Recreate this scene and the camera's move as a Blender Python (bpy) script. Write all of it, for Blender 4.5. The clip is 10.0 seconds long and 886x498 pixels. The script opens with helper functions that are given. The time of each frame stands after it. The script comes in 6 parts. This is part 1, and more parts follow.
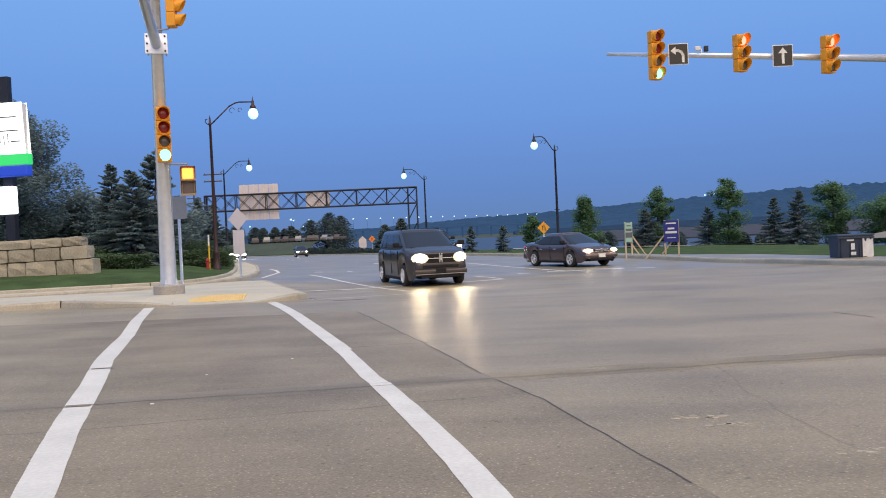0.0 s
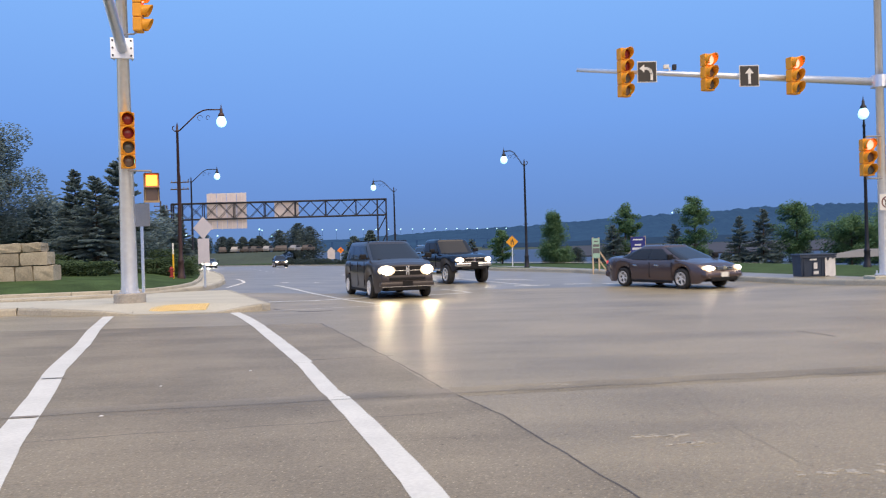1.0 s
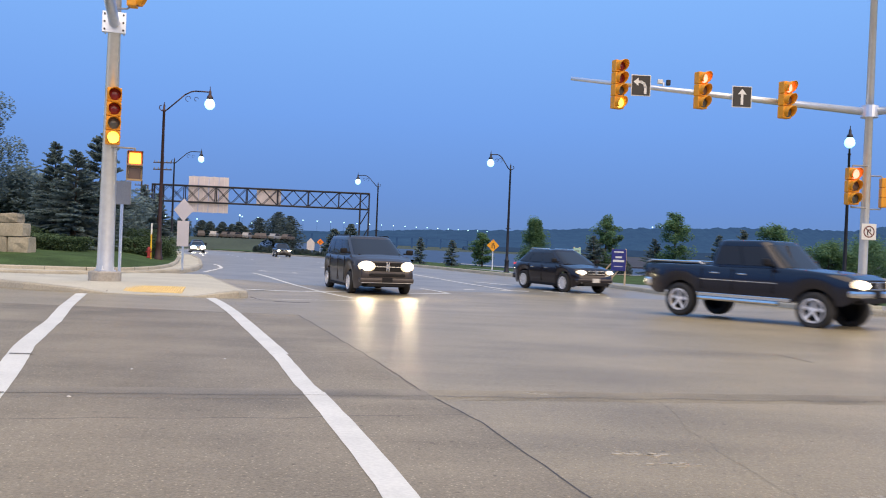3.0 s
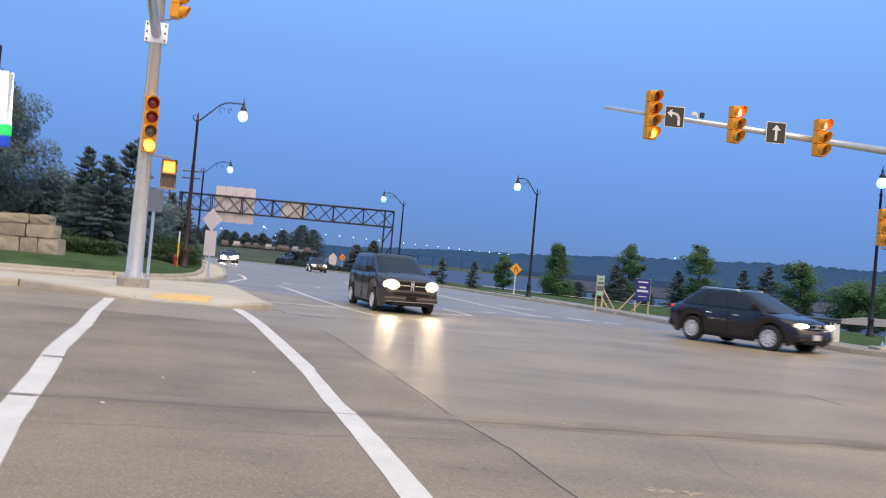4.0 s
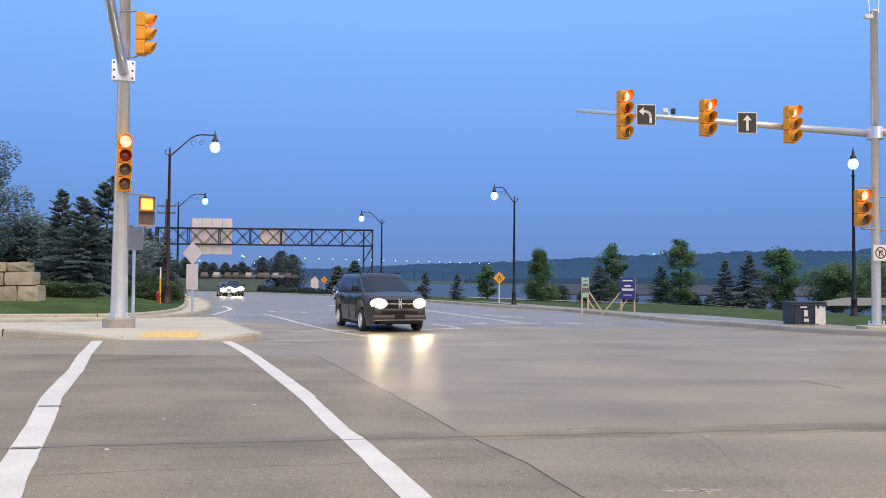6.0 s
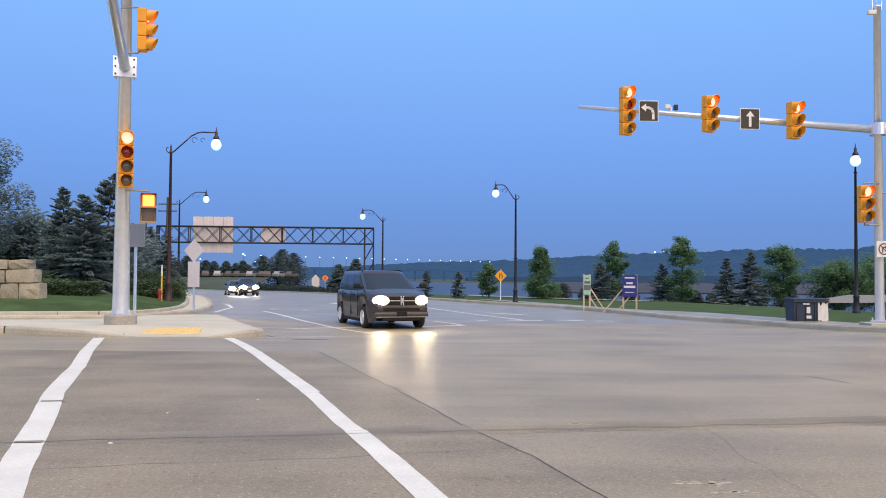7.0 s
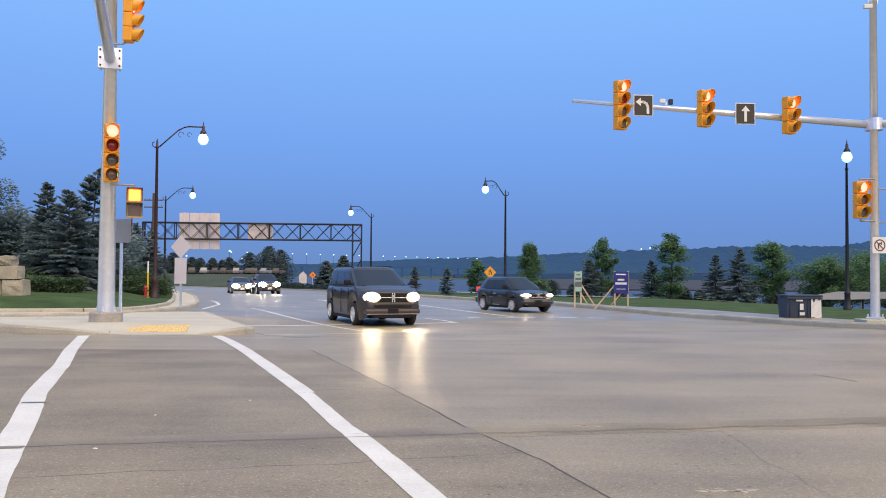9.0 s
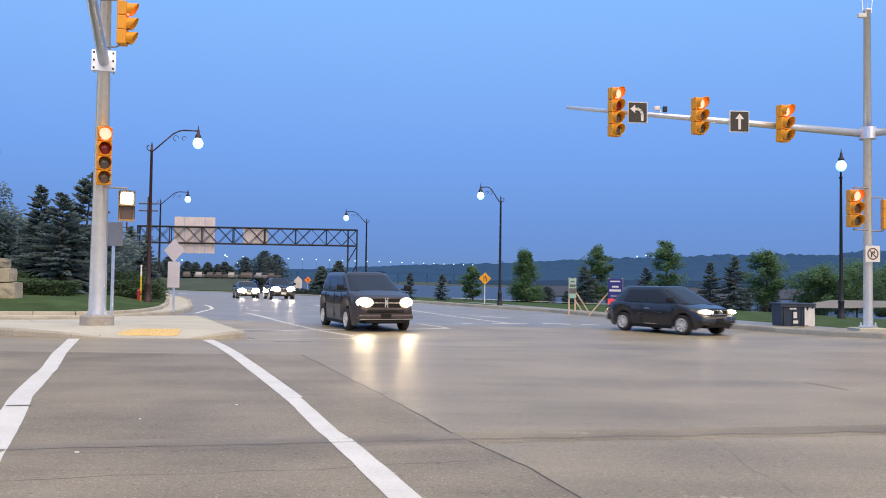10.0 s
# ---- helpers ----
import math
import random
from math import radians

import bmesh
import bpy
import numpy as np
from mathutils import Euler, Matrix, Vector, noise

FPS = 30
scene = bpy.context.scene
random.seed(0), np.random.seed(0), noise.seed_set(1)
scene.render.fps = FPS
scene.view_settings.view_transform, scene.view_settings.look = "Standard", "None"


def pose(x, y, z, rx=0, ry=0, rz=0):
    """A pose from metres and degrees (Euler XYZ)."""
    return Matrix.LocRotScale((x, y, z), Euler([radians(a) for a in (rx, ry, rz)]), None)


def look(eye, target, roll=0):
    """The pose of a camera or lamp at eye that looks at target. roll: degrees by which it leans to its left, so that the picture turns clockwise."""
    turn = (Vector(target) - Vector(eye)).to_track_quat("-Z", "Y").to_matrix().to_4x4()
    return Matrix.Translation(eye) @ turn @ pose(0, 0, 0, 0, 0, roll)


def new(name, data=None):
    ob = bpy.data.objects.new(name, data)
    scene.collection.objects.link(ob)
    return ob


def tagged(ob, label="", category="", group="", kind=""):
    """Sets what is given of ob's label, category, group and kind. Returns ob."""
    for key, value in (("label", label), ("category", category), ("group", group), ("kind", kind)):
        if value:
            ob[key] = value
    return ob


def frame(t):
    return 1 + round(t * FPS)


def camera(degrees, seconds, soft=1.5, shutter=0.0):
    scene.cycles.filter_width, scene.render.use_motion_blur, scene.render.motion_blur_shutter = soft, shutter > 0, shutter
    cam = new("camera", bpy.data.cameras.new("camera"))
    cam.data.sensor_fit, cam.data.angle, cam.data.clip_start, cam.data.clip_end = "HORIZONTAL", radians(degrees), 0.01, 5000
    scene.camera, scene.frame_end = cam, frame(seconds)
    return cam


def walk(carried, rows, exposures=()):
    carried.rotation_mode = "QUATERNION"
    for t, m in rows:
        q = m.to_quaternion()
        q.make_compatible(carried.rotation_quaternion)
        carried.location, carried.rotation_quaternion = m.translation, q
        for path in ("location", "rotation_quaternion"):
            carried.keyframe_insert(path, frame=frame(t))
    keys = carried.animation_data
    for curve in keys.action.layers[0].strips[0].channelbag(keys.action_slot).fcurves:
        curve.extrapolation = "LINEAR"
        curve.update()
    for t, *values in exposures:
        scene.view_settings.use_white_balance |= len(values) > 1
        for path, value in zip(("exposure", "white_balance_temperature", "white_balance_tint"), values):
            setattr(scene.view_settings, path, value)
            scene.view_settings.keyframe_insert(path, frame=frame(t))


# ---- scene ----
cam = camera(54.4, 10.0, soft=1.0, shutter=0.4)
PATH = [
    (0, (0.199, -0.521, 1.513), (0.073, 1.474, 1.477), -2.6),
    (0.5, (0.196, -0.487, 1.499), (0.102, 1.511, 1.469), -2.4),
    (1, (0.258, -0.398, 1.506), (0.204, 1.602, 1.497), -1.6),
    (1.5, (0.211, -0.323, 1.496), (0.183, 1.676, 1.562), 2.6),
    (2, (0.172, -0.316, 1.477), (0.228, 1.682, 1.554), 2.5),
    (2.5, (0.163, -0.271, 1.491), (0.204, 1.729, 1.489), 1.7),
    (2.7, (0.178, -0.256, 1.501), (0.189, 1.744, 1.491), 1.1),
    (3.8, (0.086, -0.255, 1.53), (0.048, 1.745, 1.535), 6.6),
    (4, (0.027, -0.266, 1.535), (-0.031, 1.733, 1.569), 5.1),
    (4.5, (-0.059, -0.286, 1.538), (-0.099, 1.713, 1.595), 1.6),
    (5, (-0.097, -0.279, 1.529), (-0.13, 1.72, 1.581), 1.3),
    (5.5, (-0.114, -0.305, 1.536), (-0.141, 1.695, 1.59), 1.1),
    (5.7, (-0.098, -0.279, 1.564), (-0.109, 1.72, 1.632), 0.5),
    (7, (-0.146, -0.195, 1.508), (-0.16, 1.804, 1.572), 0.4),
    (7.5, (-0.131, -0.026, 1.492), (-0.153, 1.973, 1.558), 0.5),
    (8, (-0.169, 0.072, 1.487), (-0.186, 2.071, 1.552), 0.6),
    (8.5, (-0.245, 0.186, 1.486), (-0.231, 2.185, 1.543), 0.4),
    (9, (-0.292, 0.186, 1.493), (-0.276, 2.185, 1.55), 0.4),
    (9.5, (-0.281, 0.202, 1.496), (-0.26, 2.201, 1.555), 0.4),
    (10, (-0.216, 0.225, 1.482), (-0.191, 2.223, 1.553), 0.8),
]
walk(cam, [(t, look(eye, target, roll)) for t, eye, target, roll in PATH], [(0, -0.17), (0.5, -0.03), (1.0, 0.0), (1.5, 0.02), (5.5, 0.02), (7.0, 0.07), (8.5, 0.05), (10, 0.04)])

# ---------------------------------------------------------------- sky and light
world = bpy.data.worlds.new("dusk_sky")
scene.world = world
world.use_nodes = True
wn, wl = world.node_tree.nodes, world.node_tree.links
wn.clear()
w_out, w_bg = wn.new("ShaderNodeOutputWorld"), wn.new("ShaderNodeBackground")
w_tc, w_sep, w_ramp = wn.new("ShaderNodeTexCoord"), wn.new("ShaderNodeSeparateXYZ"), wn.new("ShaderNodeValToRGB")
wl.new(w_tc.outputs["Generated"], w_sep.inputs[0])
wl.new(w_sep.outputs["Z"], w_ramp.inputs[0])
wl.new(w_ramp.outputs[0], w_bg.inputs[0])
wl.new(w_bg.outputs[0], w_out.inputs[0])
SKY = [(0.0, (0.150, 0.262, 0.530)), (0.05, (0.150, 0.292, 0.665)), (0.14, (0.176, 0.366, 0.840)), (0.30, (0.235, 0.480, 0.975)), (1.0, (0.27, 0.48, 0.86))]
while len(w_ramp.color_ramp.elements) < len(SKY):
    w_ramp.color_ramp.elements.new(0.5)
for el, (pos, col) in zip(w_ramp.color_ramp.elements, SKY):
    el.position, el.color = pos, (*col, 1)
w_bg.inputs["Strength"].default_value = 1.0

# the afterglow of the western sky, behind the camera
sun = new("afterglow", bpy.data.lights.new("afterglow", "SUN"))
sun.data.energy, sun.data.angle, sun.data.color = 3.95, radians(95), (1.0, 0.70, 0.34)
sun.matrix_world = look((0, 0, 30), (-11, 19, 0))


# ---------------------------------------------------------------- materials
def mat(name, base, rough=0.6, metal=0.0, vary=0.15, size=2.0, fine=40.0, bump=0.0, emit=None, power=0.0, spec=0.5, each=0.0, island=0.0, speck=0.0, streak=0.0):
    """A surface with stains at one scale, grain at another, and a little relief."""
    m = bpy.data.materials.new(name)
    m.use_nodes = True
    n, l = m.node_tree.nodes, m.node_tree.links
    b = n["Principled BSDF"]
    b.inputs["Base Color"].default_value = (*base, 1)
    b.inputs["Roughness"].default_value, b.inputs["Metallic"].default_value = rough, metal
    b.inputs["Specular IOR Level"].default_value = spec
    if emit:
        b.inputs["Emission Color"].default_value = (*emit, 1)
        b.inputs["Emission Strength"].default_value = power
    if vary > 0:
        tc = n.new("ShaderNodeTexCoord")
        big, small = n.new("ShaderNodeTexNoise"), n.new("ShaderNodeTexNoise")
        big.inputs["Scale"].default_value, small.inputs["Scale"].default_value = 1 / size, fine
        big.inputs["Detail"].default_value, small.inputs["Detail"].default_value = 5, 3
        for t in (big, small):
            l.new(tc.outputs["Object"], t.inputs["Vector"])
        add = n.new("ShaderNodeMath")
        add.operation = "ADD"
        l.new(big.outputs["Fac"], add.inputs[0])
        l.new(small.outputs["Fac"], add.inputs[1])
        fac = add.outputs[0]
        if each or island:
            src = n.new("ShaderNodeObjectInfo") if each else n.new("ShaderNodeNewGeometry")
            k = n.new("ShaderNodeMath")
            k.operation = "MULTIPLY_ADD"
            l.new(src.outputs["Random" if each else "Random Per Island"], k.inputs[0])
            k.inputs[1].default_value = each or island
            l.new(fac, k.inputs[2])
            fac = k.outputs[0]
        rng = n.new("ShaderNodeMapRange")
        l.new(fac, rng.inputs[0])
        rng.inputs[1].default_value, rng.inputs[2].default_value = 0.72, 1.28 + each + island
        rng.inputs[3].default_value, rng.inputs[4].default_value = 1 - vary, 1 + vary
        scale_out = rng.outputs[0]
        if speck:
            vor, hit, lift = n.new("ShaderNodeTexVoronoi"), n.new("ShaderNodeMapRange"), n.new("ShaderNodeMath")
            vor.inputs["Scale"].default_value = 26
            l.new(tc.outputs["Object"], vor.inputs["Vector"])
            l.new(vor.outputs["Distance"], hit.inputs[0])
            hit.inputs[1].default_value, hit.inputs[2].default_value = 0.22, 0.10
            hit.inputs[3].default_value, hit.inputs[4].default_value = 0.0, speck
            lift.operation = "ADD"
            l.new(rng.outputs[0], lift.inputs[0])
            l.new(hit.outputs[0], lift.inputs[1])
            scale_out = lift.outputs[0]
        if streak:
            # wear along the way the traffic turns, and dark oil spots
            stretch, worn, worn_rng, sum_ = n.new("ShaderNodeMapping"), n.new("ShaderNodeTexNoise"), n.new("ShaderNodeMapRange"), n.new("ShaderNodeMath")
            stretch.inputs["Scale"].default_value = (0.16, 1.1, 1.0)
            stretch.inputs["Rotation"].default_value = (0, 0, radians(-9))
            worn.inputs["Scale"].default_value, worn.inputs["Detail"].default_value, worn.inputs["Roughness"].default_value = 1.0, 6, 0.62
            l.new(tc.outputs["Object"], stretch.inputs["Vector"])
            l.new(stretch.outputs[0], worn.inputs["Vector"])
            l.new(worn.outputs["Fac"], worn_rng.inputs[0])
            worn_rng.inputs[1].default_value, worn_rng.inputs[2].default_value = 0.3, 0.7
            worn_rng.inputs[3].default_value, worn_rng.inputs[4].default_value = -streak, streak
            pit, pit_rng, both = n.new("ShaderNodeTexVoronoi"), n.new("ShaderNodeMapRange"), n.new("ShaderNodeMath")
            pit.inputs["Scale"].default_value = 6.5
            l.new(tc.outputs["Object"], pit.inputs["Vector"])
            l.new(pit.outputs["Distance"], pit_rng.inputs[0])
            pit_rng.inputs[1].default_value, pit_rng.inputs[2].default_value = 0.06, 0.14
            pit_rng.inputs[3].default_value, pit_rng.inputs[4].default_value = -2.2 * streak, 0.0
            both.operation, sum_.operation = "ADD", "ADD"
            l.new(worn_rng.outputs[0], both.inputs[0])
            l.new(pit_rng.outputs[0], both.inputs[1])
            l.new(scale_out, sum_.inputs[0])
            l.new(both.outputs[0], sum_.inputs[1])
            scale_out = sum_.outputs[0]
        mul = n.new("ShaderNodeVectorMath")
        mul.operation = "SCALE"
        mul.inputs[0].default_value = base
        l.new(scale_out, mul.inputs["Scale"])
        l.new(mul.outputs[0], b.inputs["Base Color"])
        if bump:
            bp = n.new("ShaderNodeBump")
            bp.inputs["Strength"].default_value, bp.inputs["Distance"].default_value = bump, 0.01
            l.new(small.outputs["Fac"], bp.inputs["Height"])
            l.new(bp.outputs[0], b.inputs["Normal"])
    return m


def leafy(m, share=0.45):
    """Thin leaves pass part of the light on."""
    n, l = m.node_tree.nodes, m.node_tree.links
    b, out = n["Principled BSDF"], n["Material Output"]
    thin, mix = n.new("ShaderNodeBsdfTranslucent"), n.new("ShaderNodeMixShader")
    src = b.inputs["Base Color"].links[0].from_socket
    l.new(src, thin.inputs["Color"])
    mix.inputs[0].default_value = share
    l.new(b.outputs[0], mix.inputs[1])
    l.new(thin.outputs[0], mix.inputs[2])
    l.new(mix.outputs[0], out.inputs["Surface"])
    return m


def glass(name, tint, rough=0.03):
    m = mat(name, tint, rough, vary=0)
    m.node_tree.nodes["Principled BSDF"].inputs["Specular IOR Level"].default_value = 0.12
    return m


M_ASPHALT = mat("asphalt", (0.310, 0.263, 0.174), 0.38, vary=0.26, size=2.5, fine=55, bump=0.7, spec=0.17, speck=0.7, streak=0.14)
M_OLDASPHALT = mat("old_grey_asphalt", (0.258, 0.224, 0.164), 0.5, vary=0.30, size=1.6, fine=55, bump=0.8, spec=0.15, speck=0.9, streak=0.16)
# base greyer than the junction's, for the sky's grazing reflection on the far road
M_FARASPHALT = mat("far_asphalt", (0.268, 0.248, 0.200), 0.34, vary=0.25, size=2.0, fine=30, bump=0.4, spec=0.25, streak=0.12)
M_CONCRETE = mat("concrete", (0.52, 0.50, 0.415), 0.85, vary=0.14, size=1.5, fine=25, bump=0.3)
M_FOOTING = mat("grey_concrete", (0.36, 0.34, 0.31), 0.9, vary=0.2, size=0.4, fine=25, bump=0.3)
M_PATH = mat("path_concrete", (0.20, 0.195, 0.185), 0.9, vary=0.15, size=1.5, fine=20)
# weathered grey, taken darker to carry the shade on the kerb's upright faces
M_KERB = mat("kerb_concrete", (0.43, 0.405, 0.34), 0.85, vary=0.2, size=0.8, fine=25, bump=0.3)
M_PAINT = mat("road_paint", (0.70, 0.70, 0.655), 0.55, vary=0.10, size=0.5, fine=35, bump=0.3)
M_WORN = mat("worn_paint", (0.74, 0.72, 0.68), 0.6, vary=0.3, size=0.35, fine=30, bump=0.3)
M_SMEAR = mat("smeared_asphalt", (0.235, 0.200, 0.145), 0.5, vary=0.25, size=0.4, fine=30, bump=0.5)
M_SCUFF = mat("scuffed_asphalt", (0.43, 0.40, 0.34), 0.7, vary=0.25, size=0.12, fine=40)
M_HAIR = mat("hairline_shade", (0.245, 0.208, 0.150), 0.5, vary=0.3, size=0.3)
M_CRACK = mat("crack_filler", (0.075, 0.062, 0.050), 0.6, vary=0.3, size=0.4)
M_SEAM = mat("paving_seam", (0.150, 0.127, 0.098), 0.6, vary=0.5, size=0.4)
M_GRASS = mat("grass", (0.056, 0.094, 0.036), 0.95, vary=0.45, size=1.2, fine=30, bump=0.8, spec=0.1)
M_GALV = mat("galvanised_steel", (0.78, 0.83, 0.91), 0.30, 0.65, vary=0.07, size=0.8, fine=8)
M_BLACK = mat("black_steel", (0.020, 0.022, 0.034), 0.5, 0.2, vary=0.3, size=0.6)
M_BROWNPOLE = mat("dark_painted_pole", (0.050, 0.024, 0.024), 0.5, 0.1, vary=0.3, size=0.7)
M_SIGNAL = mat("signal_yellow", (0.84, 0.36, 0.018), 0.45, vary=0.08, size=0.4)
M_PEDBOX = mat("weathered_tan_paint", (0.50, 0.36, 0.20), 0.55, vary=0.12, size=0.2)
M_VISOR = mat("visor_black", (0.03, 0.022, 0.018), 0.6, vary=0.3, size=0.2)
M_LENS_RED = mat("red_lens", (0.22, 0.018, 0.020), 0.2, vary=0)
M_LENS_AMBER = mat("amber_lens", (0.15, 0.105, 0.085), 0.2, vary=0)
M_LENS_GREEN = mat("green_lens", (0.10, 0.115, 0.115), 0.2, vary=0)
M_LIT_RED = mat("lit_red", (0.9, 0.3, 0.2), 0.4, vary=0, emit=(1.0, 0.085, 0.06), power=9)
M_LIT_AMBER = mat("lit_amber", (0.9, 0.6, 0.1), 0.4, vary=0, emit=(1.0, 0.50, 0.06), power=4)
M_LIT_GREEN = mat("lit_green", (0.2, 0.9, 0.7), 0.4, vary=0, emit=(0.20, 1.0, 0.80), power=3.2)
M_LIT_ORANGE = mat("lit_orange", (0.9, 0.4, 0.1), 0.4, vary=0, emit=(1.0, 0.17, 0.02), power=6)
M_LIT_WHITE = mat("lit_white", (0.9, 0.9, 0.9), 0.4, vary=0, emit=(1.0, 0.97, 0.92), power=8)
M_GLOBE = mat("lamp_globe", (0.9, 0.95, 0.95), 0.3, vary=0, emit=(0.46, 1.0, 0.94), power=1.35)
M_HEAD = mat("headlight_glow", (0.9, 0.9, 0.85), 0.3, vary=0, emit=(1.0, 0.84, 0.58), power=24)
M_HEAD_ON = mat("headlight_glare", (0.9, 0.9, 0.85), 0.3, vary=0, emit=(1.0, 0.82, 0.54), power=24)
# extra strong, for the glare of the approaching cars' headlamps
M_HEAD_FAR = mat("far_headlight_glare", (0.9, 0.9, 0.85), 0.3, vary=0, emit=(1.0, 0.84, 0.58), power=130)
M_LENS_WARM = mat("lit_headlamp_lens", (0.8, 0.75, 0.65), 0.15, vary=0, emit=(1.0, 0.72, 0.42), power=1.3)
M_TAIL = mat("tail_light", (0.5, 0.02, 0.02), 0.3, vary=0, emit=(1.0, 0.07, 0.06), power=0.75)
M_SIGNWHITE = mat("sign_white", (0.78, 0.78, 0.76), 0.5, vary=0.05)
M_SIGNDARK = mat("sign_dark", (0.035, 0.032, 0.030), 0.5, vary=0.15, size=0.4)
M_SIGNBACK = mat("aluminium_sign_back", (0.74, 0.67, 0.67), 0.55, 0.25, vary=0.10, size=0.8)
M_GREYBACK = mat("grey_sign_back", (0.33, 0.33, 0.34), 0.5, 0.4, vary=0.12, size=0.5)
M_RED = mat("sign_red", (0.16, 0.06, 0.055), 0.5, vary=0.1)
M_WARN = mat("warning_yellow", (0.80, 0.36, 0.02), 0.5, vary=0.06)
# sign orange with a faint glow of its own, though no lamp
M_ORANGE = mat("work_orange_glow", (0.85, 0.22, 0.02), 0.5, vary=0.06, emit=(1.0, 0.25, 0.02), power=0.15)
M_TACTILE = mat("tactile_yellow", (0.68, 0.52, 0.24), 0.7, vary=0.25, size=0.3)
M_STONE = mat("limestone", (0.36, 0.325, 0.25), 0.9, vary=0.42, size=0.5, fine=14, bump=0.8, each=0.5)
M_TYRE = mat("tyre_rubber", (0.028, 0.028, 0.029), 0.8, vary=0.2, size=0.3)
M_RIM = mat("alloy", (0.86, 0.86, 0.88), 0.3, 0.35, vary=0.08, size=0.2)
M_CHROME = mat("chrome", (0.80, 0.80, 0.80), 0.12, 1.0, vary=0)
M_PLASTIC = mat("dark_plastic", (0.014, 0.014, 0.016), 0.6, vary=0.2, size=0.3, spec=0.2)
M_GLASS = glass("tinted_glass", (0.032, 0.040, 0.056))
M_PLATE = mat("plate", (0.6, 0.6, 0.6), 0.5, vary=0.05)
M_BARK = mat("bark", (0.085, 0.066, 0.050), 0.9, vary=0.3, size=0.4, bump=0.6)
M_LEAF = leafy(mat("leaves", (0.150, 0.265, 0.150), 0.9, vary=0.18, size=1.0, spec=0.04, island=0.5))
M_LEAF_DARK = leafy(mat("dark_leaves", (0.205, 0.280, 0.300), 0.9, vary=0.16, size=1.5, spec=0.02, island=0.25))
M_HEDGE = leafy(mat("hedge_leaves", (0.085, 0.135, 0.075), 0.9, vary=0.2, size=1.0, spec=0.04, island=0.4), 0.3)
M_NEEDLE = leafy(mat("needles", (0.195, 0.265, 0.280), 0.9, vary=0.16, size=0.8, spec=0.02, island=0.25))
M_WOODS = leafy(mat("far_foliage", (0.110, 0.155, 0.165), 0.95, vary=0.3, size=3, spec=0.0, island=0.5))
M_TIMBER = mat("pale_timber", (0.60, 0.47, 0.33), 0.8, vary=0.15, size=0.4)
M_BLUESIGN = mat("blue_sign", (0.035, 0.040, 0.23), 0.5, vary=0.1)
M_BINBLUE = mat("navy_bin", (0.028, 0.046, 0.085), 0.5, vary=0.25, size=0.5)
M_PAPER = mat("torn_paper", (0.72, 0.72, 0.72), 0.8, vary=0.15, size=0.3)
M_YELLOW = mat("bollard_yellow", (0.80, 0.50, 0.02), 0.5, vary=0.1)
M_WATER = mat("river_water", (0.03, 0.04, 0.07), 0.4, vary=0.2, size=20, fine=0.5, bump=0.3, spec=0.2)
M_MUD = mat("mud_flat", (0.034, 0.036, 0.050), 0.9, vary=0.3, size=40, fine=0.2)
M_LAND = mat("far_land", (0.045, 0.062, 0.035), 0.95, vary=0.35, size=12, fine=1.5)
# hills and shore emit a dim blue that stands for distance haze
M_HILL_HAZE = mat("wooded_hill_haze", (0.012, 0.028, 0.040), 0.95, vary=0.35, size=30, fine=0.12, spec=0.0, emit=(0.030, 0.064, 0.152), power=1.0)
M_SHORE_HAZE = mat("wooded_shore_haze", (0.012, 0.022, 0.028), 0.95, vary=0.4, size=14, fine=0.25, spec=0.0, emit=(0.022, 0.045, 0.105), power=1.0)
M_ROOF = mat("shingle_roof", (0.11, 0.10, 0.10), 0.9, vary=0.2, size=1.0)
M_SIDING = mat("house_siding", (0.34, 0.33, 0.32), 0.8, vary=0.1, size=1.0)
M_SIGNLIT = mat("lit_sign_face", (0.9, 0.9, 0.9), 0.5, vary=0, emit=(0.95, 1.0, 1.0), power=1.6)
M_SIGNGREEN = mat("lit_sign_green", (0.05, 0.5, 0.15), 0.5, vary=0, emit=(0.02, 0.60, 0.12), power=0.9)
M_SIGNBLUE = mat("lit_sign_blue", (0.02, 0.05, 0.4), 0.5, vary=0, emit=(0.01, 0.05, 0.42), power=0.9)
M_BARS = mat("sign_writing", (0.12, 0.12, 0.14), 0.6, vary=0)
M_HYDRANT = mat("hydrant_red", (0.30, 0.025, 0.02), 0.5, vary=0.1)


# ---------------------------------------------------------------- mesh helpers
def part(name, bm, material, parent=None, label="", smooth=False):
    me = bpy.data.meshes.new(name)
    bm.normal_update()
    bm.to_mesh(me)
    bm.free()
    for m in material if isinstance(material, (list, tuple)) else [material]:
        me.materials.append(m)
    if smooth:
        for p in me.polygons:
            p.use_smooth = True
    ob = new(name, me)
    ob.parent = parent
    if label:
        tagged(ob, label)
    return ob


def shared(name, me, parent, m):
    ob = new(name, me)
    ob.parent = parent
    ob.matrix_basis = m
    return ob


def thing(name, label, category, m=None, group="", kind=""):
    ob = new(name)
    ob.matrix_basis = m or Matrix()
    return tagged(ob, label, category, group, kind)


def box(bm, c, s, m=None, bev=0.0):
    """A box of centre c and size s."""
    made = bmesh.ops.create_cube(bm, size=1, matrix=(m or Matrix()) @ Matrix.Translation(c) @ Matrix.Diagonal((*s, 1)))
    if bev:
        edges = list({e for v in made["verts"] for e in v.link_edges})
        bmesh.ops.bevel(bm, geom=edges, offset=bev, segments=2, affect="EDGES", profile=0.6)
    return bm


